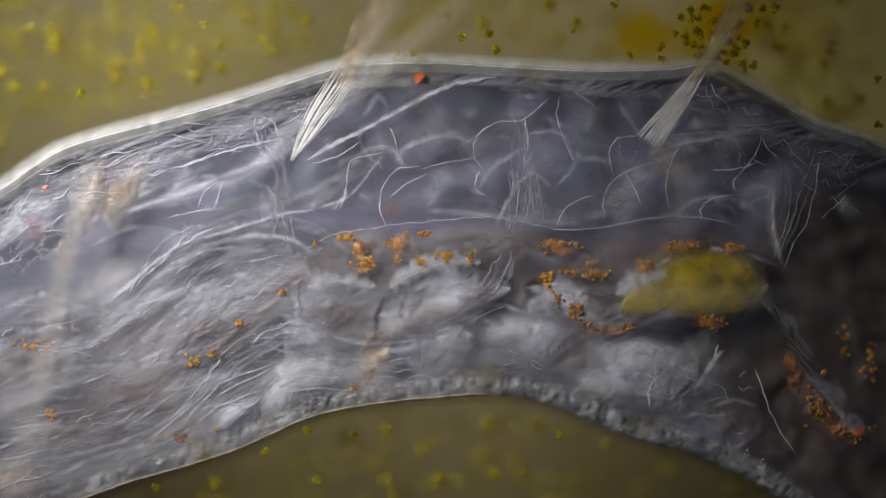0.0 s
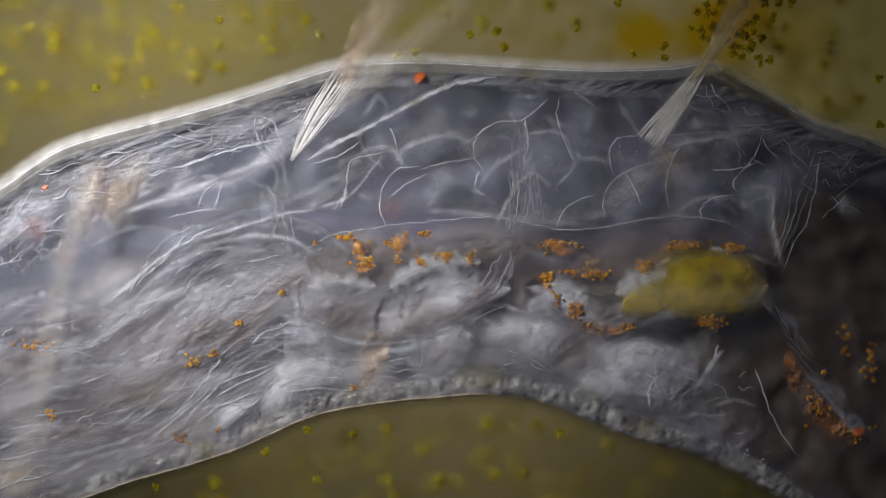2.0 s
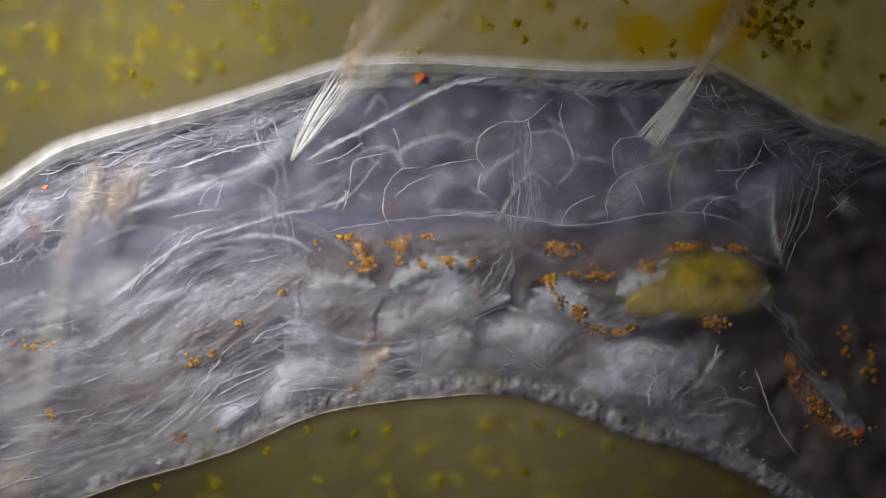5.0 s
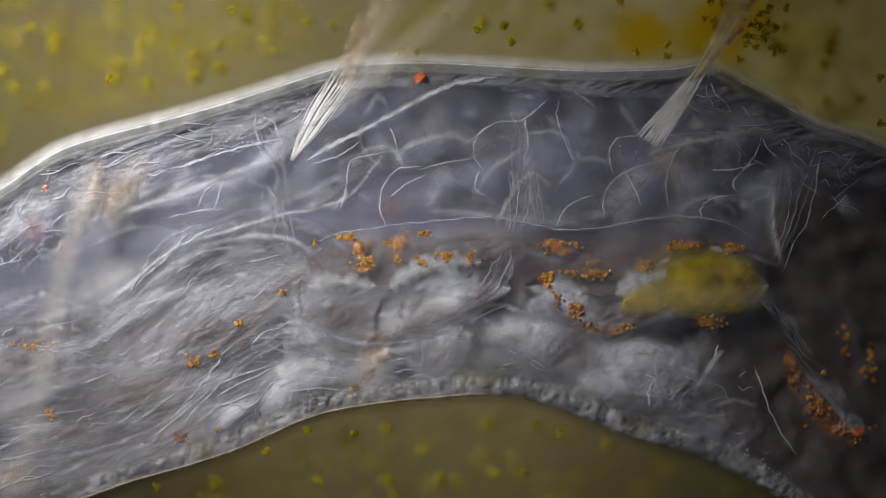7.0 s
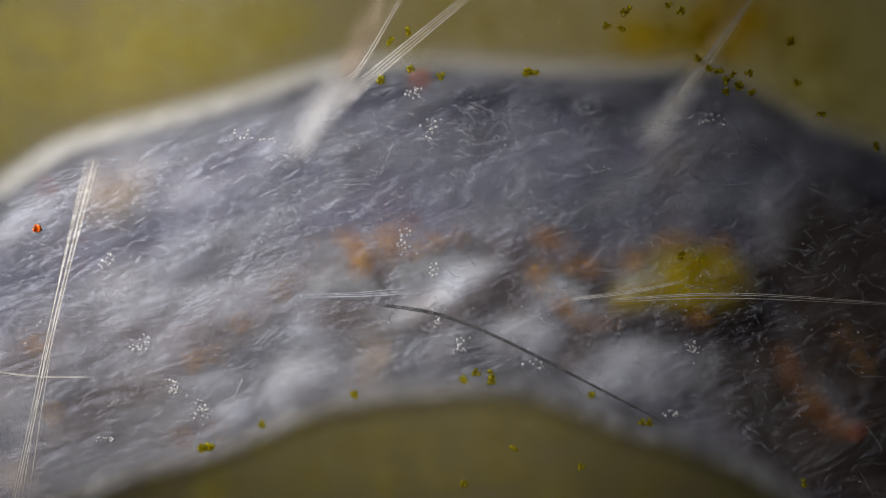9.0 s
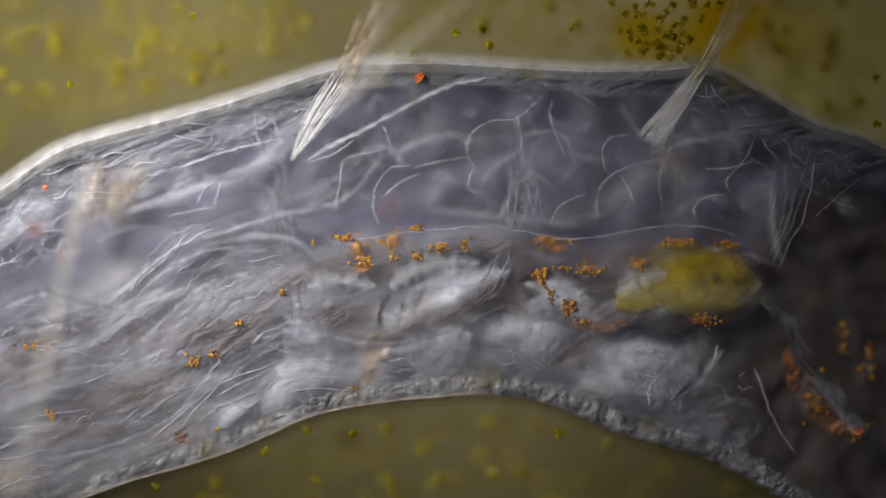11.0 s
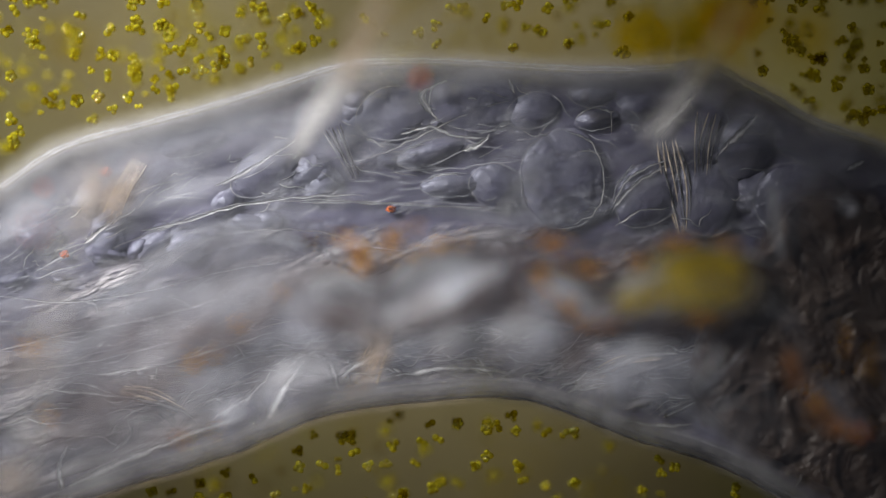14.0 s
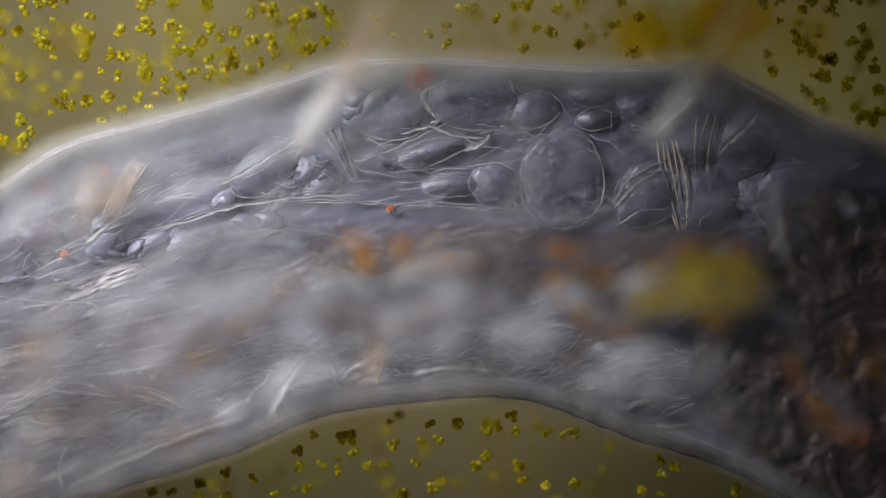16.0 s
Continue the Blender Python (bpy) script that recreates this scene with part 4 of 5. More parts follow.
# ---- fine striations and wrinkles, too many to count
def streaks(name, parent, top, bottom, count, turn, z, material, radius=(0.7, 1.6), length=(8, 34), bend=5, loose=0.3, label=""):
    verts, faces, thick = [], [], []
    a, b = smooth(top, 120), smooth(bottom, 120)
    for k in range(count):
        i = rng.randrange(3, 117)
        x, y = a[i][:2] + (b[i][:2] - a[i][:2]) * rng.uniform(0.06, 0.94)
        d = turn + math.atan2(a[i + 2][1] - a[i - 2][1], a[i + 2][0] - a[i - 2][0]) * 0.6 + rng.gauss(0, loose)
        half, o, h = rng.uniform(*length), rng.uniform(-bend, bend), z + rng.uniform(-4, 4)
        c, s = math.cos(d), math.sin(d)
        pts = [(x - c * half, y - s * half, h), (x - c * half * 0.3 - s * o, y - s * half * 0.3 + c * o, h + 1), (x + c * half * 0.4 + s * o * 0.5, y + s * half * 0.4 - c * o * 0.5, h), (x + c * half, y + s * half, h - 1)]
        me = tube(name, pts, rng.uniform(*radius), radius[0] * 0.7, material, sides=8, flat=1.2, n=10)
        base = len(verts)
        thick += [v.value for v in me.attributes["thick"].data]
        verts += [v.co.copy() for v in me.vertices]
        faces += [tuple(base + q for q in p.vertices) for p in me.polygons]
        bpy.data.meshes.remove(me)
    return tagged(part(name, mesh_of(name, verts, faces, material, thick), parent, label), kind="stuff")


GLAND_TOP = [(-20, 515), (60, 498), (130, 520), (215, 530), (250, 492), (320, 435), (385, 408), (450, 418), (530, 450)]
GLAND_LOW = [(-20, 725), (100, 700), (200, 672), (280, 645), (340, 615), (390, 588), (430, 562), (470, 540), (530, 505)]
streaks("striation", gland, GLAND_TOP, GLAND_LOW, 90, -0.35, 3, FIBRE, (0.9, 2.6), loose=0.25)
streaks("striation", low, [(-20, 745), (150, 715), (280, 672), (360, 632), (430, 592), (500, 575), (600, 610)], [(-20, 890), (100, 862), (200, 836), (300, 802), (400, 770), (460, 745), (600, 700)], 50, -0.3, 1, FIBRE, (0.8, 2.4), (14, 60), 9, 0.2)
streaks("striation", fore, [(515, 500), (560, 484), (640, 486), (715, 515)], [(515, 560), (560, 596), (640, 604), (715, 580)], 24, 0.1, 2, FIBRE, length=(6, 22))
streaks("striation", mid, [(690, 500), (740, 466), (830, 452), (890, 490)], [(680, 600), (740, 596), (820, 556), (890, 520)], 24, -0.2, 5, FIBRE, length=(6, 22))
streaks("striation", hind, [(940, 500), (1010, 496), (1100, 506), (1190, 460)], [(950, 530), (1010, 570), (1100, 582), (1190, 560)], 24, 0.1, 4, FIBRE, length=(5, 20))
streaks("dorsal_fibre", larva, [(20, 335), (150, 262), (300, 225), (500, 165), (620, 135)], [(20, 420), (150, 330), (300, 300), (500, 260), (620, 170)], 60, -0.15, 0, FIBRE, (1.0, 3.4), (10, 40), 6, label="fine pale fibres under the skin")
streaks("dorsal_fibre", larva, [(640, 128), (900, 136), (1200, 138), (1300, 150), (1540, 258)], [(640, 150), (900, 165), (1200, 200), (1300, 250), (1540, 330)], 70, 0.0, 0, FIBRE, (0.8, 1.8), (8, 30), 6)
streaks("skin_curl", larva, [(-10, 360), (60, 330), (150, 310)], [(-10, 500), (60, 490), (150, 470)], 22, 0.9, -4, FOLD, (4, 8), (10, 26), 12, 0.7, "curled folds of skin")
streaks("cavity_wisp", larva, [(300, 300), (600, 280), (900, 180), (1200, 250), (1500, 280)], [(300, 400), (600, 400), (900, 380), (1200, 380), (1450, 480)], 150, 0.6, -4, FIBRE, (0.6, 1.0), (5, 22), 7, 1.0)
streaks("ventral_wisp", larva, [(700, 620), (900, 580), (1050, 620), (1200, 610), (1400, 600)], [(700, 690), (900, 685), (1050, 720), (1200, 770), (1400, 850)], 60, 0.3, 0, FIBRE, (0.6, 1.5), (5, 22), 8, 0.8)
streaks("far_fibre", larva, [(-20, 380), (150, 290), (400, 215), (650, 150), (900, 150)], [(-20, 520), (150, 480), (400, 420), (650, 380), (900, 390)], 120, -0.12, -107, THREAD, (1.0, 2.6), (14, 60), 4, 0.2, "fibres on the far body wall")
streaks("far_fibre", larva, [(900, 140), (1100, 140), (1250, 160), (1400, 220), (1540, 280)], [(900, 390), (1100, 400), (1250, 420), (1400, 480), (1540, 560)], 70, 0.5, -107, THREAD, (1.0, 2.2), (8, 30), 4, 0.5)
streaks("far_fibre", larva, [(-20, 530), (300, 470), (600, 430), (900, 430), (1300, 450)], [(-20, 860), (300, 790), (600, 700), (900, 670), (1300, 760)], 330, -0.2, -105, THREAD, (1.2, 4), (14, 80), 5, 0.2)

streaks("far_wisp", larva, [(20, 400), (250, 270), (600, 170), (1000, 150), (1400, 230)], [(20, 500), (250, 420), (600, 370), (1000, 390), (1400, 440)], 70, 0.1, -105, BRIGHT, (1.2, 3.5), (6, 26), 5, 0.5, label="pale wisps on the far wall")
streaks("far_wisp", larva, [(20, 560), (400, 500), (700, 560), (1000, 590), (1300, 620)], [(20, 850), (400, 740), (700, 670), (1000, 690), (1300, 760)], 260, -0.15, -105, BRIGHT, (1.8, 7), (10, 52), 8, 0.35)
# Brown tail tissue; its dark colour also carries the light's falloff on this side.
part("tail_tissue", loft("tail_tissue", [(1240, 520), (1330, 400), (1410, 290), (1500, 280), (1580, 320), (1700, 390)], [(1200, 760), (1290, 830), (1400, 900), (1500, 960), (1600, 990), (1720, 1010)], -88, 8, TAIL, nu=90, nv=40, amp=8, grain=30, ends=(0.6, 0.1)), larva, "brownish tail tissue painted darker for fading light")

streaks("middle_wisp", larva, [(20, 360), (250, 270), (600, 170), (1000, 150), (1400, 230)], [(20, 500), (250, 420), (600, 370), (1000, 390), (1400, 440)], 110, 0.1, -25, THREAD, (1.2, 3), (6, 34), 8, 0.5, label="pale wisps inside the body")
streaks("middle_wisp", larva, [(20, 540), (400, 470), (700, 500), (1000, 560), (1300, 590)], [(20, 850), (400, 740), (700, 680), (1000, 690), (1300, 760)], 100, -0.2, -24, THREAD, (1.2, 3.5), (8, 44), 8, 0.3)

streaks("wisp", low, [(-20, 740), (150, 712), (280, 672), (360, 632), (430, 592), (500, 575), (620, 600)], [(-20, 880), (100, 852), (200, 830), (300, 795), (400, 765), (460, 740), (620, 690)], 28, -0.35, 3, THREAD, (1.2, 3.4), (18, 70), 9, 0.25, "bright wisps in the folded tissue")
streaks("wisp", gland, GLAND_TOP, GLAND_LOW, 36, -0.35, 3, THREAD, (0.8, 2.2), (6, 30), 4, 0.25, "bright wisps in the gland")
streaks("wisp", larva, [(560, 600), (700, 610), (850, 560), (1000, 580), (1100, 605), (1200, 610), (1340, 640)], [(560, 690), (700, 680), (850, 670), (1000, 690), (1100, 720), (1200, 740), (1340, 780)], 60, -0.2, 3, THREAD, (0.7, 1.7), (6, 30), 6, 0.6, "bright wisps between the lobes")
streaks("wisp", larva, [(0, 350), (100, 285), (260, 235), (450, 190), (600, 150)], [(0, 500), (100, 430), (260, 330), (450, 290), (600, 230)], 36, -0.15, 1, THREAD, (0.8, 2.4), (10, 46), 5, 0.25, "bright wisps under the skin")
streaks("wisp", larva, [(1260, 150), (1340, 190), (1440, 240), (1540, 280)], [(1200, 250), (1300, 290), (1400, 330), (1500, 380)], 40, 0.1, 1, THREAD, (0.8, 2.0), (6, 34), 8, 0.5)

# ---- orange oil droplets, sitting on the gut and in the fat body
DROP = blob("oil_droplet", 784, 441, 0, 1, 1, 1, OIL, amp=0.06, detail=2)
DROP_DARK = blob("dark_oil_droplet", 784, 441, 0, 1, 1, 1, OIL_DARK, amp=0.06, detail=2)
CLUSTERS = [(fore, 612, 420, 24, 7, 10, 6), (fore, 650, 466, 16, 14, 12, 12), (fore, 640, 440, 10, 20, 8, -20), (fore, 558, 430, 4, 4, 2, 2),
            (mid, 704, 432, 16, 16, 10, -12), (mid, 703, 462, 8, 8, 6, 6), (mid, 752, 414, 12, 6, 5, 4), (mid, 747, 464, 9, 8, 7, 26), (mid, 790, 454, 14, 9, 9, 24), (mid, 834, 456, 9, 9, 6, 22),
            (hind, 985, 435, 26, 14, 14, -10), (hind, 1008, 482, 14, 5, 5, 12), (hind, 1056, 487, 24, 8, 14, 10), (hind, 968, 494, 14, 11, 11, 12), (hind, 986, 530, 9, 12, 7, 12),
            (hind, 1022, 548, 16, 16, 10, 8), (hind, 1046, 578, 16, 10, 8, 4), (hind, 1110, 580, 18, 8, 8, 0), (hind, 1142, 475, 11, 10, 9, 26), (hind, 1210, 436, 34, 8, 12, 0),
            (hind, 1300, 438, 20, 9, 11, 4), (hind, 1255, 570, 26, 13, 16, 16), (gland, 500, 518, 7, 7, 5, 16), (gland, 421, 573, 8, 6, 5, 16), (gland, 345, 641, 14, 10, 8, 6), (gland, 379, 625, 8, 7, 5, 8),
            (low, 318, 777, 11, 9, 9, 0), (low, 90, 734, 12, 10, 6, 2), (low, 384, 763, 4, 4, 2, 2), (low, 630, 688, 8, 5, 3, 0), (gland, 60, 612, 34, 12, 9, 6),
            (hind, 995, 440, 34, 12, 12, -42), (hind, 1052, 472, 18, 24, 9, -42), (hind, 1222, 440, 40, 14, 18, -42), (hind, 1140, 468, 16, 12, 8, -42), (mid, 716, 430, 16, 18, 9, -44), (fore, 650, 445, 12, 28, 9, -44)]
for where, x, y, sx, sy, n, z in CLUSTERS:
    for k in range(int(n * 2.4)):
        r = rng.uniform(1.9, 3.9)
        px, py = x + rng.gauss(0, 0.5) * sx, y + rng.gauss(0, 0.5) * sy
        ob = part("oil_droplet", DROP if (k + n) % 3 else DROP_DARK, where)
        ob.matrix_basis = Matrix.Translation(at(px, py, (z * 0.35 + 3 if z > -9 else z * 0.55) + rng.uniform(-3, 4))) @ Matrix.Diagonal((r * 1, r, r * 0.9, 1))

SMEARS = [(fore, 634, 438, 16, 26, 0.5), (fore, 645, 474, 26, 12, 0), (mid, 706, 434, 16, 22, 0), (mid, 750, 414, 14, 8, 0), (mid, 790, 455, 22, 11, 0), (hind, 985, 438, 36, 17, -0.4), (hind, 1056, 486, 30, 11, -0.1),
          (hind, 970, 500, 22, 20, 0), (hind, 1020, 552, 22, 24, -0.6), (hind, 1075, 584, 50, 14, 0), (hind, 1205, 437, 52, 12, 0.15), (hind, 1300, 440, 26, 12, -0.3), (hind, 1255, 570, 30, 15, 0), (hind, 1145, 470, 30, 12, 0.4)]
for i, (where, x, y, rx, ry, turn) in enumerate(SMEARS):
    part("oil_smear", blob("oil_smear", x, y, -2, rx, ry, 16, OIL_SOFT, turn=turn, amp=0.35, grain=1.6, seed=i * 2.9, detail=4, crest=6), where, "soft orange oil smear")
for i, (x, y, rx, ry, turn, z) in enumerate([(205, 345, 36, 70, -0.35, -34), (165, 330, 24, 60, -0.3, -20), (665, 625, 34, 60, -0.4, -40), (655, 590, 40, 30, 0, -20), (30, 845, 60, 50, 0, -20)]):
    part("cream_patch", blob("cream_patch", x, y, z, rx, ry, 20, CREAM_SOFT, turn=turn, amp=0.3, grain=1.5, seed=i * 3.3, detail=4), larva, "soft cream coloured patch")

for where, x, y, sx, sy, n, z in [(hind, 1290, 490, 70, 50, 34, 9), (hind, 1180, 530, 60, 30, 14, 7)]:
    for k in range(n):
        r = rng.uniform(1.2, 2.6)
        ob = part("oil_droplet", DROP, where)
        ob.matrix_basis = Matrix.Translation(at(x + rng.gauss(0, 0.5) * sx, y + rng.gauss(0, 0.5) * sy, z)) @ Matrix.Diagonal((r, r, r, 1))


def specks(name, count, z, x0, x1, lo, hi):
    """Tiny bright granules scattered through the tissue."""
    verts, faces = [], []
    up, down = smooth(TOP, 400), smooth(LOW, 400)
    for k in range(count):
        x = rng.uniform(x0, x1)
        f = rng.uniform(lo, hi)
        y = np.interp(x, up[:, 0], up[:, 1]) * (1 - f) + np.interp(x, down[:, 0], down[:, 1]) * f
        r, base, o = rng.uniform(0.8, 2.1), len(verts), at(x, y, z + rng.uniform(-3, 3))
        verts += [o + Vector(c) * r * U for c in ((1, 0, 0), (0, 1, 0), (-1, 0, 0), (0, -1, 0), (0, 0, 1), (0, 0, -1))]
        faces += [tuple(base + i for i in q) for q in ((0, 1, 4), (1, 2, 4), (2, 3, 4), (3, 0, 4), (1, 0, 5), (2, 1, 5), (3, 2, 5), (0, 3, 5))]
    tagged(part(name, mesh_of(name, verts, faces, GRAIN), larva, "tiny pale granules scattered through the tissue"), kind="stuff")


specks("granule", 260, 3, 0, 620, 0.45, 0.93)
specks("granule", 420, 2, 420, 1460, 0.93, 0.99)
specks("granule", 160, 1, 0, 1500, 0.05, 0.3)
specks("granule", 200, -25, 0, 1520, 0.08, 0.9)
specks("granule", 260, -105, 0, 1520, 0.08, 0.9)

# Mauve patches put the shade under and between the organs into colour.
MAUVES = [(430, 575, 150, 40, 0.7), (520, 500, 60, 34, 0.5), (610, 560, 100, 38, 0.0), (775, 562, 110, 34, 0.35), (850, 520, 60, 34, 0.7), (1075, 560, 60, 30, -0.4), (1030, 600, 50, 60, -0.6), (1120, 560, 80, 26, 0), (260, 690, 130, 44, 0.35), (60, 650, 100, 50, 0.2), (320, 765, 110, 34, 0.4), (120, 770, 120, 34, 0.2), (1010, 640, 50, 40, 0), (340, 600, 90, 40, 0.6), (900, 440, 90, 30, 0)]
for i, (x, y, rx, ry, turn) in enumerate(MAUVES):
    part("shade_patch", blob("shade_patch", x, y, 5, rx, ry, 14, MAUVE, turn=turn, amp=0.4, grain=1.6, seed=i * 4.1, detail=4, crest=4), larva, "mauve brown patch of shade painted between organs")
specks("granule", 420, 200, 0, 1540, 0.1, 0.92)

# ---- rusty fat body beside the tail end
fat = part("fat_body", loft("fat_body", [(1395, 600), (1420, 640), (1460, 690), (1500, 735), (1545, 765)], [(1380, 660), (1405, 720), (1440, 760), (1480, 790), (1535, 800)],
                            -8, 40, RUST, nu=60, nv=26, amp=4, grain=18), larva, "rust orange fat body")
for x, y, sx, sy, n, z in [(1452, 715, 26, 44, 22, -8), (1520, 768, 20, 14, 14, -8), (1498, 600, 10, 40, 12, -30), (1540, 650, 14, 44, 14, -30), (1530, 535, 26, 18, 20, -92), (1430, 690, 44, 40, 26, -92), (1490, 655, 34, 20, 14, -92)]:
    for k in range(n):
        r = rng.uniform(2.6, 5.4)
        ob = part("oil_droplet", DROP if k % 3 else DROP_DARK, fat)
        ob.matrix_basis = Matrix.Translation(at(x + rng.gauss(0, 0.5) * sx, y + rng.gauss(0, 0.5) * sy, (z if z < -60 else z * 0.5) + rng.uniform(-3, 4))) @ Matrix.Diagonal((r, r, r * 0.9, 1))
beats(fat, 4, 7)
part("tail_membrane", loft("tail_membrane", [(1350, 500), (1400, 540), (1450, 620), (1500, 700), (1540, 760)], [(1350, 560), (1385, 600), (1420, 660), (1465, 715), (1510, 775)], -3, 20, VEIL_RIGHT, nu=70, nv=36, amp=5, grain=20, stretch=3.0, turn=0.9, seed=14), larva, "pale creased membrane beside the fat body")
streaks("tail_fibre", larva, [(1350, 510), (1400, 560), (1450, 640), (1500, 720)], [(1365, 560), (1390, 610), (1425, 670), (1470, 740)], 40, 0.35, 1, FIBRE, (0.8, 2.0), (10, 40), 5, 0.2, "fine pale fibres at the tail")

# ---- red pigment grains
for i, (x, y, z, r) in enumerate([(745, 139, 6, 11), (692, 370, -104, 8), (188, 304, -100, 10), (114, 451, -103, 8), (320, 777, -2, 9), (80, 333, -4, 6), (66, 405, 195, 8), (1520, 765, 20, 9)]):
    g = part("pigment_grain", blob("pigment_grain", x, y, z, r, r * 0.8, r * 0.8, RED, amp=0.5, grain=1.8, seed=i * 5.1, detail=3), larva, "small red pigment grain")

# ---- broad sheets of tissue: the near skin and the layer on the far wall
def sheet(name, material, z, h, amp, grain, stretch, seed, label, inset=10):
    part(name, loft(name, [(x, y + inset) for x, y in TOP], [(x, y - inset) for x, y in LOW], z, h, material, nu=300, nv=170, amp=amp, grain=grain, stretch=stretch, turn=-0.25, seed=seed, ends=(0, 0)), larva, label)


sheet("near_skin", NEAR_SKIN, 192, 8, 6, 20, 1.8, 31, "thin bluish near skin with shallow bumps")
sheet("far_tissue", FAR, -106, 5, 6, 24, 2.4, 41, "wrinkled tissue lining the far wall", 14)

part("far_lining", loft("far_lining", [(-120, 560), (60, 500), (250, 440), (420, 400), (560, 385), (900, 380), (1100, 400), (1300, 430)], [(-120, 935), (60, 885), (250, 820), (420, 770), (560, 715), (900, 680), (1100, 740), (1300, 800)], -105, 4, FAR_LOW, nu=220, nv=140, amp=4, grain=22, stretch=2.6, turn=-0.35, seed=47, crest=3), larva, "pale folded lining of the far wall")
streaks("skin_fold", larva, [(20, 380), (250, 290), (600, 190), (1000, 170), (1400, 250)], [(20, 560), (250, 480), (600, 420), (1000, 420), (1400, 480)], 90, 0.1, 162, FIBRE, (1.2, 3.0), (8, 36), 8, 0.5, label="pale folds just under the near skin")
streaks("skin_fold", larva, [(20, 570), (400, 490), (700, 470), (1000, 490), (1300, 500)], [(20, 850), (400, 740), (700, 670), (1000, 680), (1300, 740)], 120, -0.3, 162, FIBRE, (1.4, 3.6), (8, 36), 9, 0.5)

# ---- clusters of white grains on the near skin
GRAINS = [(716, 425, 16, 22, 22), (766, 478, 10, 22, 16), (772, 572, 9, 14, 10), (815, 612, 12, 20, 18), (190, 463, 14, 18, 16), (248, 610, 16, 18, 18), (308, 690, 12, 18, 16), (360, 730, 17, 20, 24),
          (1228, 620, 14, 20, 18), (765, 230, 22, 20, 12), (735, 165, 24, 10, 14), (1250, 213, 30, 10, 20), (1190, 733, 16, 14, 10), (190, 775, 26, 10, 12), (440, 240, 40, 10, 14), (950, 645, 24, 16, 12)]
for i, (x, y, sx, sy, n) in enumerate(GRAINS):
    first = None
    for k in range(n):
        r = rng.uniform(1.4, 3.0)
        me = blob("grain", x + rng.gauss(0, 0.5) * sx, y + rng.gauss(0, 0.5) * sy, 200 + rng.uniform(-4, 4), r * 1.3, r, r, GRAIN, turn=rng.uniform(0, 3), amp=0.3, detail=1, seed=k)
        if first is None:
            first = part("skin_grain", me, larva, "cluster of tiny white surface grains")
        else:
            part("grain", me, first)

# ---- fine wrinkles of the near skin
def make_wrinkles():
    verts, faces, thick = [], [], []
    up, lo = smooth(TOP, 400), smooth(LOW, 400)
    for k in range(1300):
        x = rng.uniform(-20, 1590)
        f = rng.random() ** 1.4 * 0.8 + 0.13
        y0, y1 = np.interp(x, up[:, 0], up[:, 1]), np.interp(x, lo[:, 0], lo[:, 1])
        y = y0 + (y1 - y0) * f
        slope = math.atan2(np.interp(x + 40, up[:, 0], up[:, 1]) - y0, 40) + rng.gauss(0, 0.6) - (0.5 if x < 500 and f > 0.4 else 0)
        long, bend = rng.uniform(3, 12) * (2.5 if k % 7 == 0 else 1), rng.uniform(-3, 3)
        pts = [(x - math.cos(slope) * long, y - math.sin(slope) * long, 195), (x, y + bend, 199 + rng.uniform(-6, 6)), (x + math.cos(slope) * long, y + math.sin(slope) * long, 195)]
        me = tube("wrinkle", pts, rng.uniform(1.6, 5), 1.4, WRINKLE, sides=8, flat=1.2, n=9)
        base = len(verts)
        thick += [v.value for v in me.attributes["thick"].data]
        verts += [v.co.copy() for v in me.vertices]
        faces += [tuple(base + i for i in p.vertices) for p in me.polygons]
        bpy.data.meshes.remove(me)
    tagged(part("skin_wrinkle", mesh_of("skin_wrinkle", verts, faces, WRINKLE, thick), larva, "fine pale wrinkles of the near skin"), kind="stuff")


make_wrinkles()

# ---------------------------------------------------------------- algae in the water
def alga_mesh(name, seed):
    """A little colony: three to five round green cells set in a ring."""
    bm = bmesh.new()
    r = random.Random(seed)
    n = 2 + seed % 4
    for k in range(n):
        a = 2 * math.pi * (k + r.uniform(-0.15, 0.15)) / n
        o = Vector((math.cos(a), math.sin(a), r.uniform(-0.2, 0.2))) * (0.56 if n > 2 else 0.5)
        size = r.uniform(0.46, 0.58) * (1.15 if n == 2 else 1)
        for v in bmesh.ops.create_icosphere(bm, subdivisions=2, radius=size)["verts"]:
            v.co = v.co * (1 + 0.12 * noise.noise(v.co * 3 + Vector((seed, k, 0)))) + o
    me = bpy.data.meshes.new(name)
    bm.to_mesh(me)
    bm.free()
    me.materials.append(ALGA)
    me.polygons.foreach_set("use_smooth", [True] * len(me.polygons))
    return me


ALGAE = [alga_mesh("algal_cell", s) for s in range(6)]
DRIFTING = []


def alga(x, y, z, r, group, drift):
    ob = new("algal_cell", ALGAE[rng.randrange(6)])
    ob.matrix_basis = Matrix.Translation(at(x, y, z)) @ Euler((rng.uniform(-0.5, 0.5), rng.uniform(-0.5, 0.5), rng.uniform(0, 6.28))).to_matrix().to_4x4() @ Matrix.Scale(r * U, 4)
    tagged(ob, "tiny round yellow-green algal cell adrift in water", "alga", group)
    if drift:
        DRIFTING.append((ob, drift))


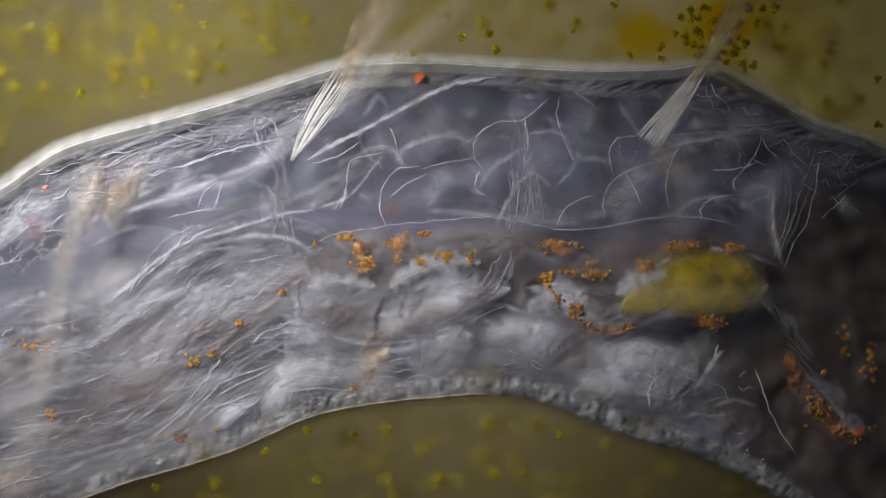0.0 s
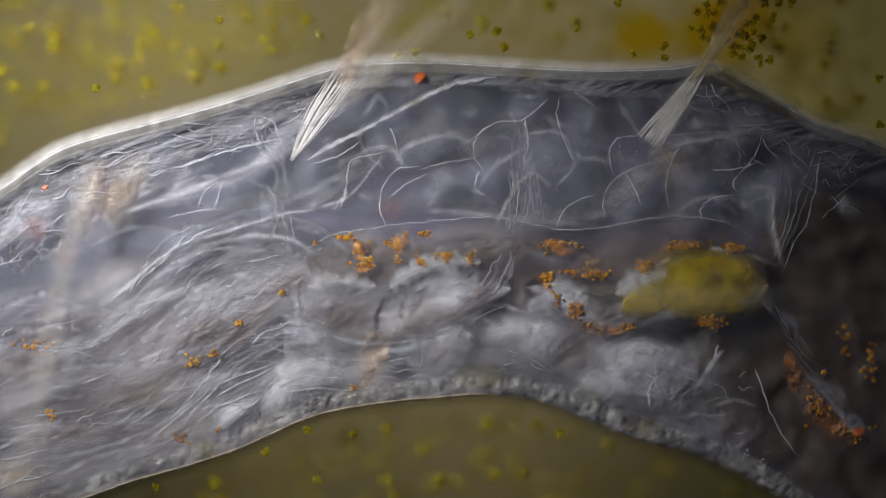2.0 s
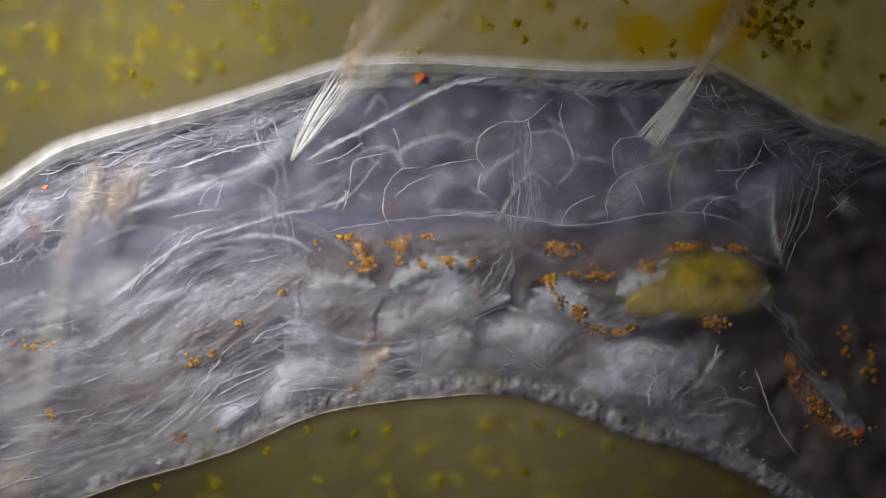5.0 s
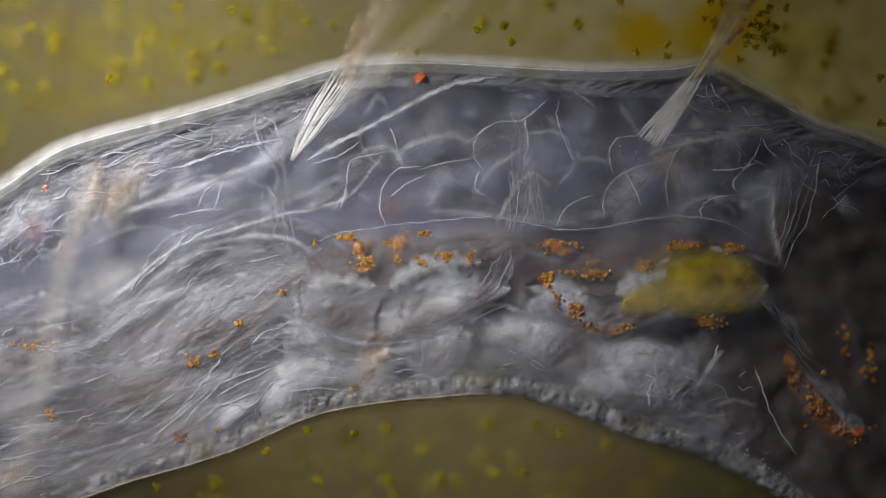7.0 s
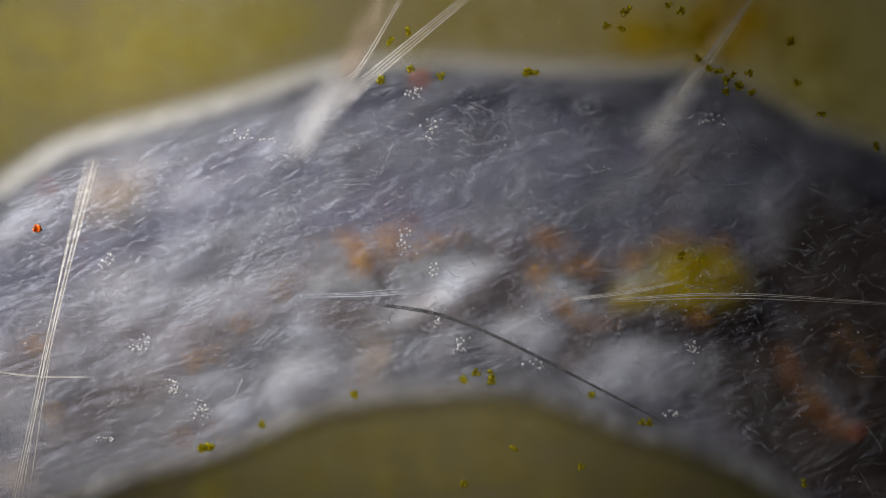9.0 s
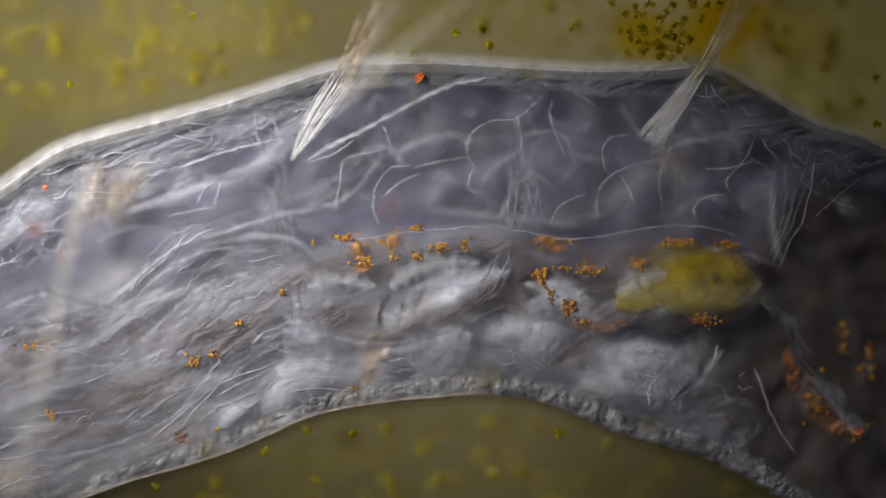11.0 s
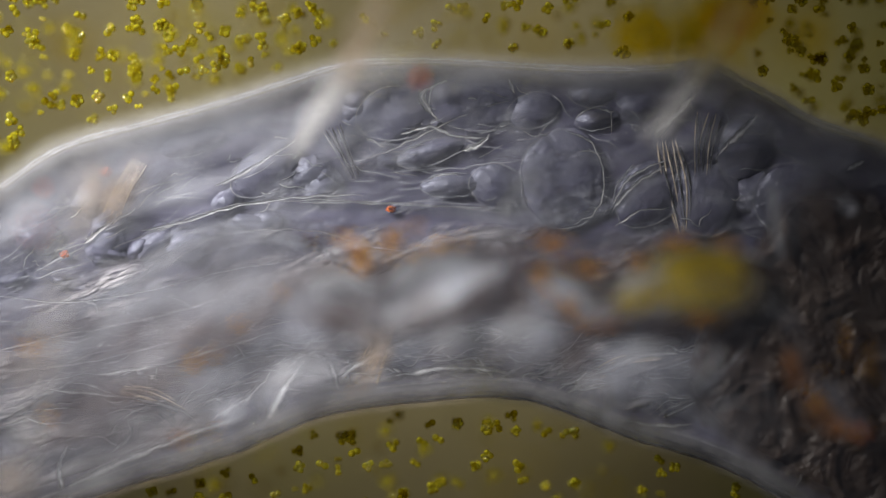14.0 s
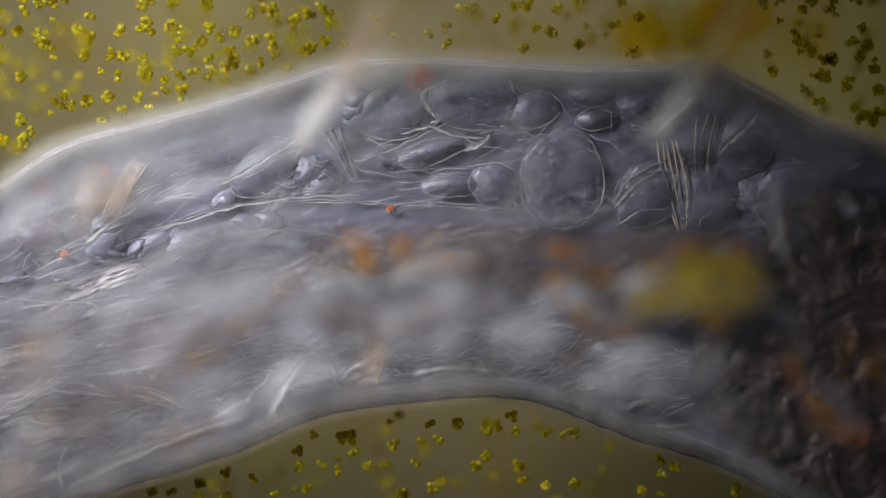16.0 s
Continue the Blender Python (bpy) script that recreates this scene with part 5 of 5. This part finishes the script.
NEAR = [(722, 56), (690, 73), (780, 134), (674, 142), (727, 122), (933, 128), (946, 130), (1074, 46), (1100, 50), (1104, 22), (1112, 17), (1183, 9), (1206, 20), (1234, 103), (1255, 122),
        (1272, 125), (1297, 132), (1285, 163), (1308, 152), (1326, 130), (1331, 164), (1285, 143), (1400, 73), (1411, 147), (1454, 201), (1550, 260), (627, 699), (463, 751), (371, 790),
        (358, 793), (843, 660), (868, 662), (820, 672), (870, 674), (1047, 699), (1135, 748), (1149, 748), (910, 793), (1029, 826), (821, 857), (1422, 855), (1205, 452), (1240, 456)]
for x, y in NEAR:
    alga(x, y, 200 + rng.uniform(-4, 4), rng.uniform(7, 9), "algae near the objective", 0)
MIDDLE = [(361, 44), (143, 165), (865, 60), (878, 88), (1017, 54), (1088, 7), (733, 93), (700, 97), (540, 70), (1195, 60), (1215, 75), (1237, 33), (1270, 40), (1290, 15), (1350, 15), (1318, 75),
          (1318, 122), (1170, 105), (1115, 98), (1553, 140), (1555, 222), (1262, 60), (1300, 95), (1280, 70), (1310, 40), (1240, 95), (1325, 10), (818, 66), (1250, 15), (1278, 28), (1292, 52), (1306, 66), (1270, 92), (1286, 110), (1232, 60), (1340, 40), (1222, 18), (1205, 30)]
MIDDLE += [(1262 + rng.gauss(0, 42), 58 + rng.gauss(0, 34)) for k in range(26)]
for x, y in MIDDLE:
    pull = 1.0 if x < 600 else 0.12 if 600 < x < 760 else 0.55 if x < 1000 else 0.22 if x < 1180 else 1.05 if x < 1400 else 0.1
    alga(x, y, rng.uniform(-10, 10) - (30 if x == 540 else 0), rng.uniform(7, 9), "algae beside the larva", pull)
for x, y in [(543, 762), (275, 862), (928, 838), (563, 850), (625, 768), (990, 768), (470, 800), (685, 760)]:
    alga(x, y, rng.uniform(-34, 8), rng.uniform(7, 9), "algae beside the larva", 0.03)

top_edge, low_edge = smooth(TOP, 400), smooth(LOW, 400)


def open_water(x0, x1, y0, y1, upper):
    """A place in the clear water above or below the larva."""
    while True:
        x, y = rng.uniform(x0, x1), rng.uniform(y0, y1)
        edge = np.interp(x, top_edge[:, 0], top_edge[:, 1]) if upper else np.interp(x, low_edge[:, 0], low_edge[:, 1])
        if (upper and y < edge - 26) or (not upper and y > edge + 22):
            return x, y


FIELDS = ((-40, 560, -20, 330, 130, 70, True), (560, 1130, -20, 110, 32, 30, True), (1340, 1580, -20, 240, 46, 40, True), (260, 1320, 700, 900, 64, 30, False))
for x0, x1, y0, y1, n, more, upper in FIELDS:
    for k in range(n):
        x, y = open_water(x0, x1, y0, y1, upper)
        alga(x, y, (-108 if k % 4 else -52) + rng.uniform(-8, 8), rng.uniform(9.5, 12.5), "algae deep in the water", -1.0 if upper else 0)
for upper in (True, False):
    verts, faces = [], []
    for x0, x1, y0, y1, n, more, up in FIELDS:
        for k in range(more if up == upper else 0):
            x, y = open_water(x0, x1, y0, y1, upper)
            me, r = ALGAE[k % 6], rng.uniform(5.5, 9.5)
            base, o = len(verts), at(x, y, -118 + rng.choice((rng.uniform(-12, 12), rng.uniform(-150, -20))))
            verts += [o + v.co * r * U for v in me.vertices]
            faces += [tuple(base + i for i in p.vertices) for p in me.polygons]
    haze = tagged(new("algae_cloud", mesh_of("algae_cloud", verts, faces, ALGA)), "scattered yellow-green algae lower in the water", "algae", kind="stuff")
    if upper:
        DRIFTING.append((haze, -1.0))

# ---- olive clumps lying on the slide
CLUMPS = [(1262, 60, 84, 74, 34), (1140, 60, 70, 56, 30), (128, 75, 24, 34, 22), (196, 120, 20, 14, 14), (460, 6, 24, 18, 14), (325, 20, 20, 26, 18), (710, 2, 26, 20, 16), (1330, 20, 50, 34, 26), (1190, 120, 40, 26, 20),
          (90, 60, 24, 20, 16), (640, 765, 26, 16, 14), (365, 852, 26, 18, 16), (950, 830, 24, 20, 16), (1440, 60, 40, 60, 20), (1300, 24, 74, 62, 30)]
for k in range(12):
    x, y = open_water(*rng.choice(((-20, 600, -10, 330, True), (600, 1130, -10, 100, True), (300, 1300, 730, 890, False), (1340, 1570, -10, 220, True))))
    CLUMPS.append((x, y, rng.uniform(10, 28), rng.uniform(10, 28), 16))
for i, (x, y, rx, ry, rz) in enumerate(CLUMPS):
    ob = new("algal_clump", blob("algal_clump", x, y, (-60 if rx > 60 else -330 + rz * 0.8), rx, ry, rz, CLUMP, amp=0.5, grain=2.2, seed=i * 4.3, detail=4))
    tagged(ob, "soft yellow-olive clump of algae lying on glass", "algae clump", "algae clumps on the slide")


# ---------------------------------------------------------------- movement
DRIFT = [(0, 0, 0), (0.5, 0, 0), (1.0, 4, 1), (1.5, 20, -5), (2.0, 27, -9), (2.5, 58, -20), (3.0, 81, -29), (3.5, 91, -33), (4.2, 90, -34), (5.2, 92, -34), (6.3, 84, -33), (6.6, 76, -33), (7.0, 50, -26),
         (7.5, 28, -24), (8.0, 4, -22), (8.5, -14, -22), (9.2, -22, -20), (10.4, -20, -16), (11.5, -18, -14), (12.5, -14, -10), (14.0, -10, -6), (16.0, -6, 0)]
SWARM = [row for row in DRIFT if row[0] < 8.2] + [(8.5, -20, -22), (9.2, -50, -18), (10.4, -85, -10), (11.5, -96, -6), (12.5, -84, -8), (14.0, -72, -10), (16.0, -60, -10)]
DEEP = [(0, -46, -4), (9.0, -46, -4), (11.3, -44, 0), (12.5, -36, -2), (13.5, -18, -2), (14.5, -4, 0), (15.0, 0, 0), (16.0, 8, 0)]


def motions():
    for ob, dx, dy, turn, centre in BEATING:
        rows = []
        for t, b in BEAT:
            pivot = Matrix.Translation(at(*centre))
            rows.append((t, pivot @ pose(dx * b * U, -dy * b * U, 0, 0, 0, turn * b) @ pivot.inverted()))
        walk(ob, rows)
    for ob, pull in DRIFTING:
        base = ob.matrix_basis.copy()
        size = ob.scale.copy()
        source = SWARM if pull > 1 else DRIFT if pull > 0 else DEEP
        rows = [(t, Matrix.Translation((dx * abs(pull) * U, -dy * abs(pull) * U, 0)) @ base) for t, dx, dy in source]
        walk(ob, rows)
        ob.scale = size


motions()
